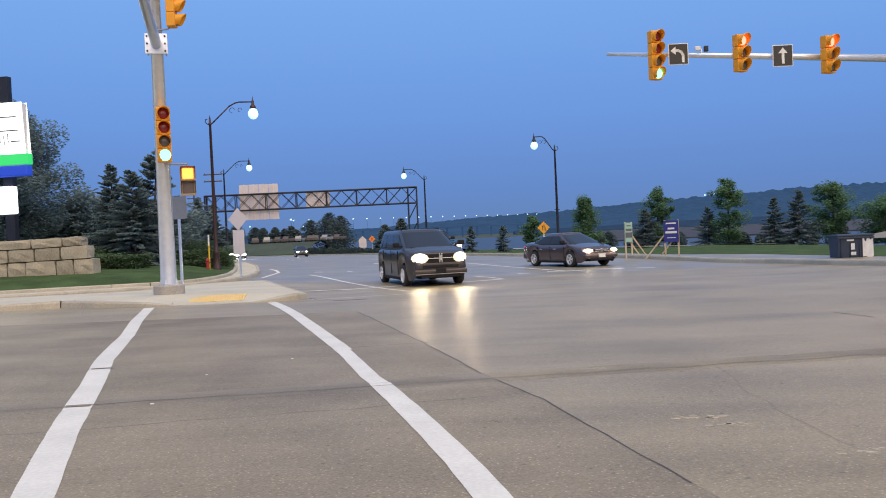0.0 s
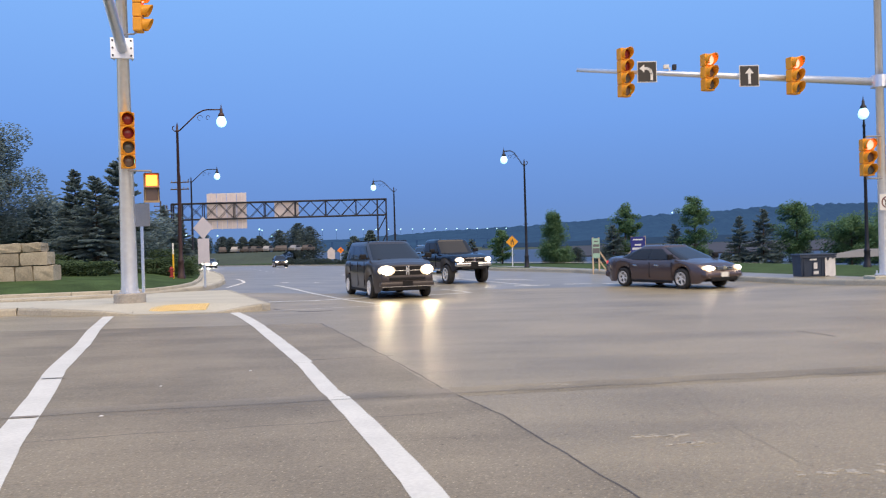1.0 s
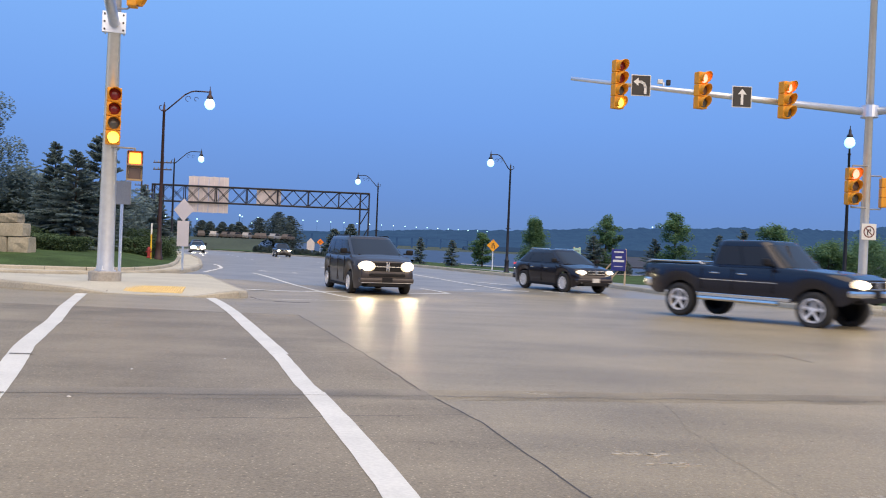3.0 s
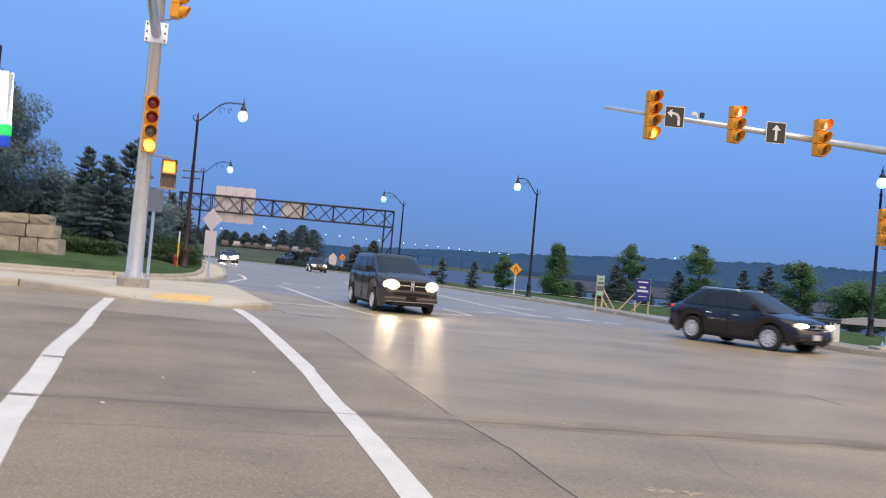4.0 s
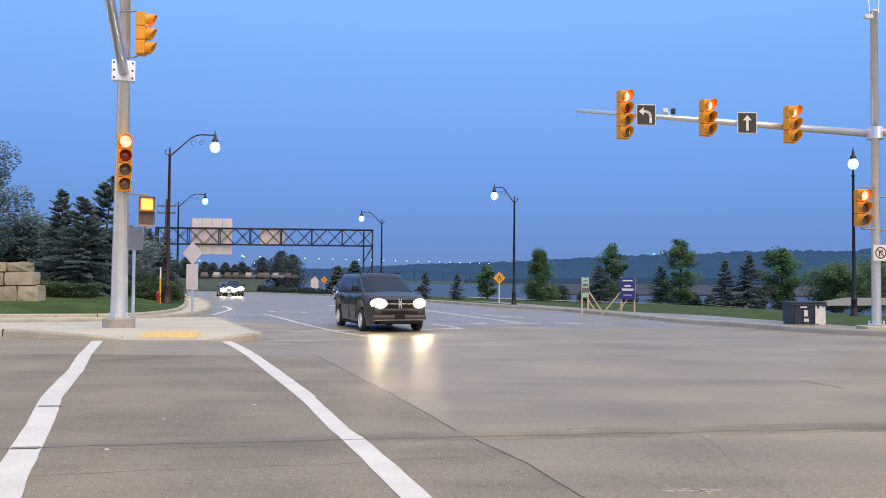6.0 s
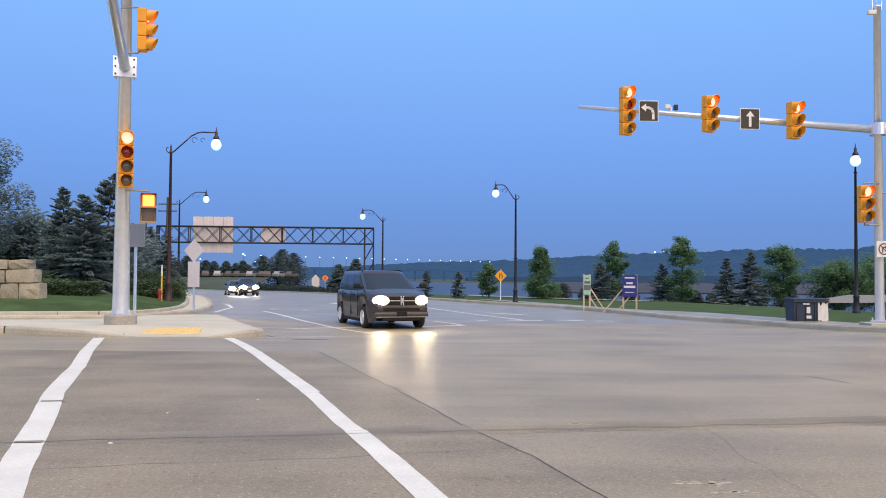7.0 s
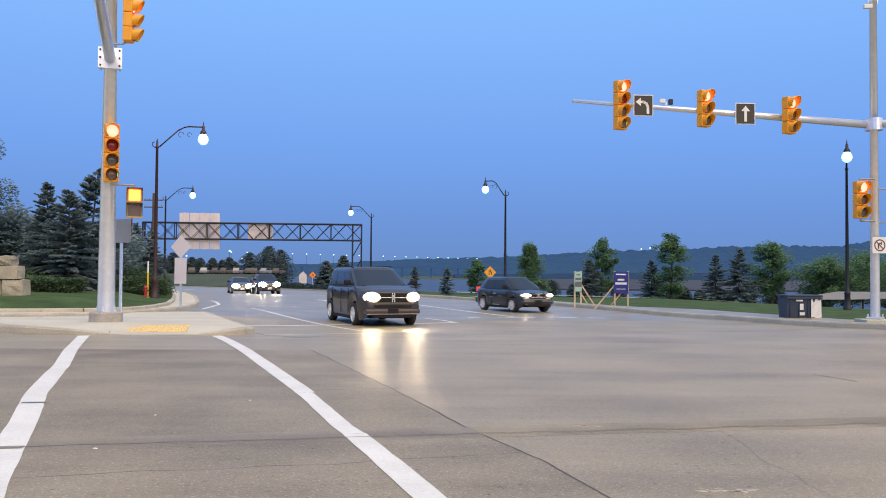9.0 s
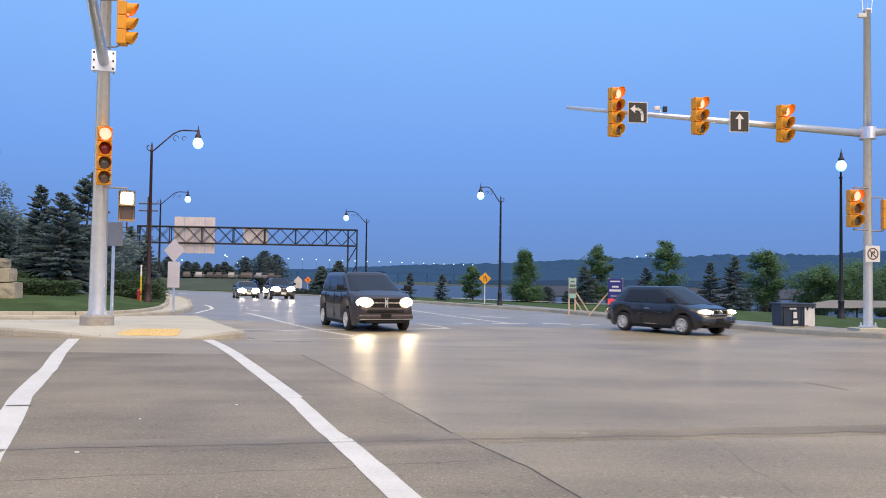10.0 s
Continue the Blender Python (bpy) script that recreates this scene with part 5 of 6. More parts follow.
conifer((-21.4, 61, 0.4), 4.6, 1.8, 25, "dark conifer in shade by the far pavement")
conifer((-24.5, 70, 0.4), 4.6, 2.0, 26, "dark conifer in shade by the far pavement")
bush((-16.3, 36.3, 0.5), (1.2, 0.9, 0.72), 31, "clipped dark green hedge behind the stone wall", n=3000, name="hedge", square=True)
bush((-18.8, 37.3, 0.5), (2.2, 0.9, 0.8), 32, "clipped dark green hedge behind the stone wall", n=3200, name="hedge", square=True)
bush((-14.2, 40.6, 0.4), (1.7, 1.1, 0.85), 33, "rounded green shrub spilling down the bank", M_HEDGE, n=3200, leaf=0.06)
bush((-15.2, 43.5, 0.4), (1.8, 1.3, 1.3), 34, "rounded dark green shrub on the bank", n=2600)
bush((-19.5, 38.5, 0.5), (2.0, 1.2, 1.3), 35, "rounded dark shrub among the trees", n=2600)
bush((-24, 37, 0.5), (3.2, 1.4, 1.7), 36, "rounded dark shrub among the trees", n=3200)


def house(base, w, d, h, turn):
    root = thing("house", "small pale gabled house half hidden by trees", "house", pose(*base, 0, 0, turn))
    part("wall", box(bmesh.new(), (0, 0, h / 2), (w, d, h)), M_SIDING, root)
    part("gable", prism(bmesh.new(), [(-w / 2, 0), (w / 2, 0), (0, w * 0.42)], -d / 2, d / 2, pose(0, 0, h, 90)), M_SIDING, root)
    for s in (-1, 1):
        bm = box(bmesh.new(), (0, 0, 0), (w * 0.70, d + 0.5, 0.14), Matrix.Translation((s * w * 0.27, 0, h + w * 0.22)) @ pose(0, 0, 0, 0, s * 40, 0))
        part("roof", bm, M_ROOF, root)
    win = part("window", box(bmesh.new(), (0, -d / 2 - 0.03, h * 0.95), (0.9, 0.06, 1.1)), M_SIGNWHITE, root)
    part("pane", box(bmesh.new(), (0, -d / 2 - 0.065, h * 0.95), (0.75, 0.02, 0.95)), M_GLASS, win)


house((-29.5, 60, 0.5), 5, 6, 2.6, 20)

# right: young trees on the river edge
broadleaf((8.5, 80.0, -0.9), 5.19, 1.65, 41, "small dense cone-shaped green tree on the river bank", M_LEAF, 4.5, 0.04, 0.08, cone=True)
conifer((12.4, 71.2, -0.9), 3.74, 1.95, 42, "dark bushy conifer on the river bank")
broadleaf((13.6, 72.5, -0.9), 5.56, 1.15, 43, "slender young tree with a tufted top", M_LEAF, 2.1, 0.14, 0.085)
conifer((16.9, 68.8, -0.9), 3.62, 1.95, 44, "dark bushy conifer on the river bank")
broadleaf((18.1, 67.5, -0.9), 5.80, 1.3, 45, "slender young tree with a tufted top", M_LEAF, 2.1, 0.14, 0.085)
conifer((21.6, 67.5, -0.9), 4.10, 1.7, 46, "dark conifer on the river bank")
conifer((23.0, 66.2, -0.9), 4.59, 2.1, 47, "dark conifer on the river bank")
broadleaf((25.5, 66.2, -0.9), 5.07, 1.4, 48, "young green tree on the river bank", M_LEAF, 2.2, 0.2, 0.09)
broadleaf((29.1, 65.0, -0.9), 3.62, 1.88, 49, "low dark green tree on the river bank", M_LEAF, 2.6, 0.1, 0.09)
broadleaf((32.5, 66.2, -0.9), 3.86, 2.38, 50, "low dark green tree on the river bank", M_LEAF, 2.6, 0.1, 0.09)
broadleaf((36.9, 68.8, -0.9), 3.98, 2.50, 56, "low dark green tree on the river bank", M_LEAF, 2.6, 0.1, 0.09)
conifer((-2.5, 90.0, -0.9), 3.13, 1.12, 51, "small dark conifer on the river bank")
conifer((0.8, 82.5, -0.9), 2.95, 1.25, 52, "small dark conifer on the river bank")
broadleaf((3.8, 85.0, -0.9), 3.74, 1.00, 53, "small slender tree on the river bank", M_LEAF, 1.0, 0.15, 0.11)
conifer((-14.0, 128, -1.0), 5.0, 2.4, 54, "dark conifer beside the far road", leaf=0.22)
conifer((-18.0, 140, -1.2), 4.6, 2.6, 55, "dark conifer beside the far road", leaf=0.22)


def woods(name, x0, y0, x1, y1, n, h0, h1, seed, label, leaf=0.34, base=-3.0, material=M_WOODS):
    """A far belt of trees: uneven crowns of many leaf blades on short trunks."""
    rng = random.Random(seed)
    pts, cores = [], []
    for k in range(n):
        f = (k + rng.uniform(-1.0, 1.0)) / n
        c = Vector((x0 + (x1 - x0) * f, y0 + (y1 - y0) * f + rng.uniform(-4, 4), base))
        h = rng.uniform(h0, h1)
        r = h * rng.uniform(0.3, 0.5)
        cores.append((c, r, h))
        for _ in range(1300):
            z = rng.uniform(0.02, 1)
            rr = r * math.sin(math.pi * (0.12 + 0.86 * z)) ** 0.7 * rng.uniform(0.3, 1.1)
            a = rng.uniform(0, 6.283)
            pts.append(c + Vector((rr * math.cos(a), rr * math.sin(a), z * h)))
    vs, fs = leaves(pts, leaf, rng)
    for c, r, h in cores:
        k0 = len(vs)
        for i in range(6):
            f = 0.05 + 0.8 * i / 5
            rr = r * 0.36 * math.sin(math.pi * (0.12 + 0.86 * f)) ** 0.7
            vs += [c + Vector((rr * math.cos(j * 0.785) * rng.uniform(0.8, 1.1), rr * math.sin(j * 0.785) * rng.uniform(0.8, 1.1), f * h)) for j in range(8)]
        fs += [(k0 + i * 8 + j, k0 + i * 8 + (j + 1) % 8, k0 + i * 8 + 8 + (j + 1) % 8, k0 + i * 8 + 8 + j) for i in range(5) for j in range(8)]
    me = bpy.data.meshes.new(name)
    me.from_pydata([tuple(v) for v in vs], [], fs)
    me.materials.append(material)
    return tagged(new(name, me), label, "trees", kind="stuff")


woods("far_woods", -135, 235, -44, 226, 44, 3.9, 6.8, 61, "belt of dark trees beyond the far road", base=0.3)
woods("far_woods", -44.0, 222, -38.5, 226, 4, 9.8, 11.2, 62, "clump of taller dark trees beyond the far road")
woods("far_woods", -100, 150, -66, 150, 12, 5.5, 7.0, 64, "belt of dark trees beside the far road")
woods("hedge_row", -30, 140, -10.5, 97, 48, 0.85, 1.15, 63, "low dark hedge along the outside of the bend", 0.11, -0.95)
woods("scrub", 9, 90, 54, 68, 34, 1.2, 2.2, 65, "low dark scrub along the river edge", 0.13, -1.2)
for k, (x, y, z, s) in enumerate(((-118, 300, 8, 0.3), (-98, 300, 7.5, 0.27), (-84, 290, 6.8, 0.27), (-70, 310, 6.5, 0.25), (-130, 280, 8, 0.3), (-108, 310, 7, 0.25), (353, 1480, 46, 1.4), (368, 1480, 48, 1.4), (-60, 250, 7.6, 0.3))):
    far = thing("far_lamp", "tiny lit lamp far across the water", "lamp", pose(x, y, 0))
    # mast in the hills' haze-glow material, to sink into the distance
    part("mast", tube(bmesh.new(), (0, 0, -3), (0, 0, z), 0.06 + 0.05 * s, seg=5), M_HILL_HAZE, far)
    part("globe", ball(bmesh.new(), (0, 0, z), s, 1), M_GLOBE, far)


draped("far_field", [(-100, 186), (-74, 180), (-54, 172), (-38, 164)], [(-125, 250), (-92, 250), (-66, 246), (-46, 240)], 8, lambda x, y: -1.7 + 2.7 * soft(y + 0.25 * (x + 60), 172, 205), M_LAND, "grassy slope below a car park beyond the far road", "grass")


def parked_car(x, y, turn, paint, label):
    """A small parked car far off: body, cabin and windows."""
    root = thing("parked_car", label, "car", pose(x, y, -1.7 + 2.7 * soft(y + 0.25 * (x + 60), 172, 205), 0, 0, turn), "cars in the far car park")
    part("body", box(bmesh.new(), (0, 0, 0.62), (4.5, 1.8, 0.72), bev=0.16), paint, root)
    cabin = part("cabin", prism(bmesh.new(), [(-1.7, 0), (1.2, 0), (0.5, 0.58), (-1.2, 0.58)], -0.75, 0.75, pose(0, 0, 0.96, 90)), paint, root)
    for sd in (1, -1):
        part("side_window", prism(bmesh.new(), [(-1.45, 0.05), (0.95, 0.05), (0.42, 0.5), (-1.08, 0.5)], sd * 0.752 - 0.01, sd * 0.752 + 0.01, pose(0, 0, 0.96, 90)), M_GLASS, cabin)
    for wx in (-1.35, 1.35):
        for wy in (-0.8, 0.8):
            part("wheel", tube(bmesh.new(), (wx, wy - 0.1, 0.32), (wx, wy + 0.1, 0.32), 0.32, seg=14), M_TYRE, root)


rng = random.Random(8)
for k in range(9):
    white = k % 3 == 1
    parked_car(-58.5 + 2.5 * k + rng.uniform(-0.6, 0.6), 207 + 3.0 * (k % 3), rng.uniform(60, 110), M_GREYBACK if white else M_ROOF, "grey car parked beyond the far road" if white else "dark grey car parked beyond the far road")


# ---------------------------------------------------------------- vehicles
def table(keys, x):
    """A smooth value between keys (x, value)."""
    if x <= keys[0][0]:
        return keys[0][1]
    for (xa, va), (xb, vb) in zip(keys, keys[1:]):
        if x <= xb:
            k = (x - xa) / (xb - xa)
            k = k * k * (3 - 2 * k) * 0.5 + k * 0.5
            return va + (vb - va) * k
    return keys[-1][1]


def sgn_pow(v, p):
    return math.copysign(abs(v) ** p, v)


def wheel_of(parent, x, y, r, w, spokes):
    side = 1 if y > 0 else -1
    wheel = part("wheel", lathe(bmesh.new(), [(r * 0.66, -w / 2), (r * 0.93, -w / 2), (r, -w * 0.36), (r, w * 0.36), (r * 0.93, w / 2), (r * 0.66, w / 2), (r * 0.64, w * 0.1), (r * 0.64, -w * 0.1), (r * 0.66, -w / 2)], 28, pose(0, 0, 0, 90)), M_TYRE, parent, smooth=True)
    wheel.location = (x, y, r)
    bm = lathe(bmesh.new(), [(r * 0.67, 0.0), (r * 0.66, 0.03), (r * 0.58, 0.03), (r * 0.56, -0.04)], 28, pose(0, side * w * 0.42, 0, -90 * side))
    for k in range(spokes):
        box(bm, (r * 0.33, 0, 0.0), (r * 0.56, r * 0.15, 0.03), pose(0, side * w * 0.40, 0, -90 * side) @ pose(0, 0, 0, 0, 0, 360 / spokes * k))
    lathe(bm, [(r * 0.17, 0.0), (r * 0.15, 0.03), (0, 0.035)], 12, pose(0, side * w * 0.40, 0, -90 * side))
    part("rim", bm, M_RIM, wheel, "silver spoked alloy rim")
    part("brake_disc", lathe(bmesh.new(), [(r * 0.64, 0.0), (0.0, 0.001)], 20, pose(0, side * w * 0.18, 0, -90 * side)), M_PLASTIC, wheel)
    return wheel


def vehicle(name, label, paint, spec, chrome_bars=2):
    """A motor car that faces +x, built from its side profile, plan and cabin."""
    s = spec
    L, W = s["L"], s["W"]
    root = thing(name, label, s.get("category", "car"))
    r = s["r"]
    ax = (s["wb"] / 2 + s["shift"], -s["wb"] / 2 + s["shift"])
    n = 84
    bm = bmesh.new()
    rows = []
    for i in range(n + 1):
        x = -L / 2 + L * i / n
        e = abs(x) / (L / 2)
        hw = W / 2 * (1 - 0.16 * soft(e, 0.72, 1.0) ** 1.5 - 0.02 * soft(e, 0.3, 0.7))
        top = table(s["top"], x)
        bot = s["clear"] + 0.16 * soft(e, 0.86, 1.0)
        for a in ax:
            q = r * 1.17
            if abs(x - a) < q:
                bot = max(bot, r + math.sqrt(q * q - (x - a) ** 2))
        bot = min(bot, top - 0.08)
        crown = s.get("crown", 0.05)
        lift = top - bot
        half = [(hw * 0.93, bot), (hw * 0.985, bot + 0.30 * lift), (hw, bot + 0.58 * lift), (hw * 0.985, bot + 0.82 * lift), (hw * 0.945, bot + 0.95 * lift), (hw * 0.87, top), (hw * 0.5, top + crown * 0.75), (0, top + crown)]
        ring = [(-y, z) for y, z in half] + [(y, z) for y, z in half[-2::-1]]
        rows.append([bm.verts.new((x, y, z)) for y, z in ring])
    for lo, hi in zip(rows, rows[1:]):
        for k in range(len(lo) - 1):
            bm.faces.new((lo[k], lo[k + 1], hi[k + 1], hi[k]))
    bm.faces.new(rows[0])
    bm.faces.new(rows[-1][::-1])
    bmesh.ops.recalc_face_normals(bm, faces=bm.faces)
    part("body", bm, paint, root, smooth=True)
    part("underbody", box(bmesh.new(), (0, 0, s["clear"] + 0.24), (L * 0.93, W * 0.66, 0.36)), M_PLASTIC, root)

    a0, a1, a2, a3 = s["cab"]
    zb, zr = s["belt"], s["H"]
    bw, rw = W / 2 * 0.91, W / 2 * s.get("tumble", 0.70)

    def cab(f, th, out=1.0, zoff=0.0):
        xf, xr = a0 + (a1 - a0) * f, a3 + (a2 - a3) * f
        cx, hx = (xf + xr) / 2, (xf - xr) / 2
        w = bw + (rw - bw) * max(0.0, f) ** 1.25
        return Vector((cx + hx * sgn_pow(math.cos(th), 0.34) * out, w * sgn_pow(math.sin(th), 0.34) * out, zb + (zr - 0.07 - zb) * f + zoff))

    bm = bmesh.new()
    m = 56
    rings = [[bm.verts.new(cab(f, 2 * math.pi * k / m)) for k in range(m)] for f in (-0.06, 0.2, 0.45, 0.7, 0.9, 1.0)]
    for inset, z in ((0.93, zr - 0.025), (0.75, zr - 0.004), (0.4, zr)):
        ring = []
        for k in range(m):
            p = cab(1.0, 2 * math.pi * k / m)
            cx = (a1 + a2) / 2
            ring.append(bm.verts.new((cx + (p.x - cx) * (1 - (1 - inset) * 0.6), p.y * inset, z)))
        rings.append(ring)
    for lo, hi in zip(rings, rings[1:]):
        for k in range(m):
            bm.faces.new((lo[k], lo[(k + 1) % m], hi[(k + 1) % m], hi[k]))
    bm.faces.new(rings[-1])
    part("cabin", bm, paint, root, smooth=True)

    def pane(pname, t0, t1, f0, f1, parent=root, material=M_GLASS, out=1.012):
        bm = bmesh.new()
        g = [[bm.verts.new(cab(f0 + (f1 - f0) * j / 5, t0 + (t1 - t0) * i / 24, out)) for i in range(25)] for j in range(6)]
        for j in range(5):
            for i in range(24):
                bm.faces.new((g[j][i], g[j][i + 1], g[j + 1][i + 1], g[j + 1][i]))
        return part(pname, bm, material, parent, smooth=True)

    def at_x(v):
        return math.acos(max(-1, min(1, sgn_pow(v, 3))))

    for sd in (1, -1):
        pane("pillar_trim", sd * at_x(s["windows"][0][1]), sd * at_x(s["windows"][-1][0]), 0.07, 0.86, material=M_TRIM, out=1.006)
    pane("windscreen", radians(-42), radians(42), 0.03, 0.95)
    pane("rear_window", radians(141), radians(219), 0.18, 0.86)
    for sd in (1, -1):
        for lo, hi in s["windows"]:
            pane("side_window", sd * at_x(hi), sd * at_x(lo), 0.08, 0.84)
    # lamps, grille, bumpers and small fittings
    zl = s["lamp_z"]
    lw, lh = s.get("lamp", (0.40, 0.19))
    for sd in (1, -1):
        yl = sd * (W / 2 * 0.82 - lw / 2 * 0.60)
        hl = part("headlight", ball(bmesh.new(), (0, 0, 0), (0.10, lw / 2, lh / 2), 2), s.get("glare", M_HEAD), root, "burning warm white headlight", smooth=True)
        hl.data.materials[0] = s.get("lens", M_LENS_WARM)
        part("reflector", ball(bmesh.new(), (0.052, -sd * lw * 0.04, 0), (0.07, lw * 0.35, lh * 0.39), 3), s.get("glare", M_HEAD), hl, smooth=True)
        hl.matrix_basis = pose(L / 2 - 0.05, yl, zl, 0, 0, sd * 27)
        part("tail_lamp", box(bmesh.new(), (-L / 2 + 0.085, sd * W / 2 * s.get("tail_y", 0.715), s["tail_z"]), (0.17, 0.17, s.get("tail_h", 0.2) * 0.9), bev=0.03), M_TAIL, root, "glowing red tail lamp")
        part("fog_lamp", tube(bmesh.new(), (L / 2 - 0.14, sd * W * 0.34, s["clear"] + 0.23), (L / 2 + 0.01, sd * W * 0.34, s["clear"] + 0.23), 0.05, seg=10), M_CHROME, root)
        mi = part("mirror", box(bmesh.new(), (a0 - 0.42, sd * (W / 2 + 0.09), zb + 0.13), (0.12, 0.22, 0.16), bev=0.045), M_PLASTIC, root)
        part("mirror_stem", box(bmesh.new(), (a0 - 0.40, sd * (W / 2 - 0.05), zb + 0.08), (0.06, 0.14, 0.05)), M_PLASTIC, mi)
        for x in s["handles"]:
            part("door_handle", box(bmesh.new(), (x, sd * (W / 2 * 0.985 + 0.005), zb - 0.16), (0.20, 0.03, 0.035), bev=0.01), s.get("handle", M_CHROME), root)
        part("sill_trim", box(bmesh.new(), (s["shift"], sd * (W / 2 * 0.955), s["clear"] + 0.05), (s["wb"] - 2.6 * r, 0.05, 0.08), bev=0.01), s.get("trim", M_PLASTIC), root)
        for x in s["seams"]:
            part("door_seam", box(bmesh.new(), (x, sd * W / 2 * 0.992, (zb + s["clear"]) / 2 + 0.06), (0.012, 0.022, zb - s["clear"] - 0.22)), M_PLASTIC, root)
    gw = s.get("grille", (0.8, 0.16))
    part("grille", box(bmesh.new(), (L / 2 - 0.03, 0, zl - 0.01), (0.10, gw[0], gw[1]), bev=0.02), M_PLASTIC, root)
    for k in range(chrome_bars):
        part("grille_bar", box(bmesh.new(), (L / 2 + 0.015, 0, zl - 0.01 + (k - (chrome_bars - 1) / 2) * gw[1] * 0.62), (0.03, gw[0] * 0.96, 0.022), bev=0.006), M_CHROME, root)
    part("badge", box(bmesh.new(), (L / 2 + 0.03, 0, zl), (0.02, 0.11, 0.13), bev=0.008), M_CHROME, root)
    part("bumper", box(bmesh.new(), (L / 2 - 0.10, 0, s["clear"] + 0.27), (0.26, W * 0.86, 0.16), bev=0.06), s.get("bumper", paint), root)
    part("air_intake", box(bmesh.new(), (L / 2 - 0.02, 0, s["clear"] + 0.14), (0.10, W * 0.62, 0.11), bev=0.02), M_PLASTIC, root)
    part("rear_bumper", box(bmesh.new(), (-L / 2 + 0.10, 0, s["clear"] + 0.26), (0.24, W * 0.86, 0.22), bev=0.06), s.get("bumper", paint), root)
    part("plate", box(bmesh.new(), (L / 2 + 0.035, 0.0, s["clear"] + 0.28), (0.012, 0.32, 0.15)), s.get("plate", M_PLATE), root)
    part("wiper", tube(bmesh.new(), cab(0.06, radians(-25), 1.02), cab(0.12, radians(28), 1.02), 0.012, seg=5), M_PLASTIC, root)
    wheels = [wheel_of(root, x, sd * (W / 2 - s.get("tw", 0.22) / 2 - 0.02), r, s.get("tw", 0.22), s.get("spokes", 7)) for x in ax for sd in (1, -1)]
    return root, wheels, r


M_TRIM = mat("gloss_black_trim", (0.016, 0.016, 0.019), 0.25, vary=0.2, size=0.5, spec=0.4)
P_VAN = mat("brown_grey_paint", (0.054, 0.046, 0.047), 0.30, 0.15, vary=0.06, size=2, spec=0.4)
P_SEDAN = mat("bronze_grey_paint", (0.120, 0.090, 0.094), 0.24, 0.5, vary=0.06, size=2, spec=0.6)
P_NAVY = mat("navy_paint", (0.010, 0.013, 0.028), 0.20, 0.3, vary=0.06, size=2, spec=0.7)
P_SUV = mat("plum_black_paint", (0.022, 0.017, 0.022), 0.22, 0.3, vary=0.06, size=2, spec=0.6)
P_HATCH = mat("charcoal_paint", (0.040, 0.042, 0.052), 0.22, 0.4, vary=0.06, size=2, spec=0.6)
P_DARK = mat("grey_paint", (0.10, 0.10, 0.105), 0.28, 0.4, vary=0.06, size=2, spec=0.6)

for p_ in (P_VAN, P_SEDAN, P_NAVY, P_SUV, P_HATCH, P_DARK):
    p_.node_tree.nodes["Principled BSDF"].inputs["Coat Weight"].default_value = 0.3
    p_.node_tree.nodes["Principled BSDF"].inputs["Coat Roughness"].default_value = 0.06

VAN = dict(L=5.14, W=1.98, H=1.80, wb=3.08, shift=0.02, r=0.345, clear=0.19, belt=1.18, cab=(1.72, 0.52, -2.28, -2.52), tumble=0.76,
           top=[(-2.57, 1.06), (-2.3, 1.17), (1.0, 1.18), (1.45, 1.20), (1.8, 1.17), (2.2, 1.08), (2.45, 1.00), (2.54, 0.90), (2.57, 0.76)], windows=((0.42, 0.80), (-0.18, 0.38), (-0.84, -0.22)),
           lamp_z=0.88, lamp=(0.56, 0.33), tail_z=0.88, tail_y=0.68, tail_h=0.30, handles=(0.45, -0.75), seams=(1.02, 0.1, -1.05), grille=(0.92, 0.27), category="minivan", spokes=9, handle=M_PLASTIC, plate=M_PLASTIC, glare=M_HEAD_ON)
SEDAN = dict(L=4.82, W=1.83, H=1.41, wb=2.78, shift=0.05, r=0.325, clear=0.17, belt=0.90, cab=(1.52, 0.40, -0.80, -2.08), tumble=0.64,
             top=[(-2.41, 0.86), (-2.2, 1.0), (-1.6, 1.0), (-0.6, 0.93), (0.8, 0.93), (1.3, 0.92), (2.1, 0.78), (2.41, 0.58)], windows=((0.12, 0.74), (-0.52, 0.08), (-0.80, -0.56)),
             lamp_z=0.66, lamp=(0.44, 0.17), tail_z=0.80, handles=(0.35, -0.70), seams=(1.05, 0.0, -0.98), grille=(0.7, 0.10), category="car", spokes=5, plate=M_SIGNWHITE)
TRUCK = dict(L=5.35, W=1.86, H=1.86, wb=3.35, shift=0.1, r=0.395, clear=0.52, belt=1.24, cab=(1.18, 0.62, -0.72, -0.92), tumble=0.80, crown=0.02,
             top=[(-2.67, 1.22), (-2.4, 1.24), (-0.9, 1.24), (1.1, 1.26), (1.5, 1.24), (2.3, 1.18), (2.67, 1.04)], windows=((0.0, 0.78), (-0.78, -0.06)),
             lamp_z=0.98, lamp=(0.40, 0.22), tail_z=1.0, tail_h=0.3, handles=(0.1, -0.6), seams=(0.85, -0.15, -0.95), grille=(0.95, 0.24), bumper=M_CHROME, trim=M_CHROME, category="pickup truck", plate=M_PLASTIC, spokes=5, tw=0.27)
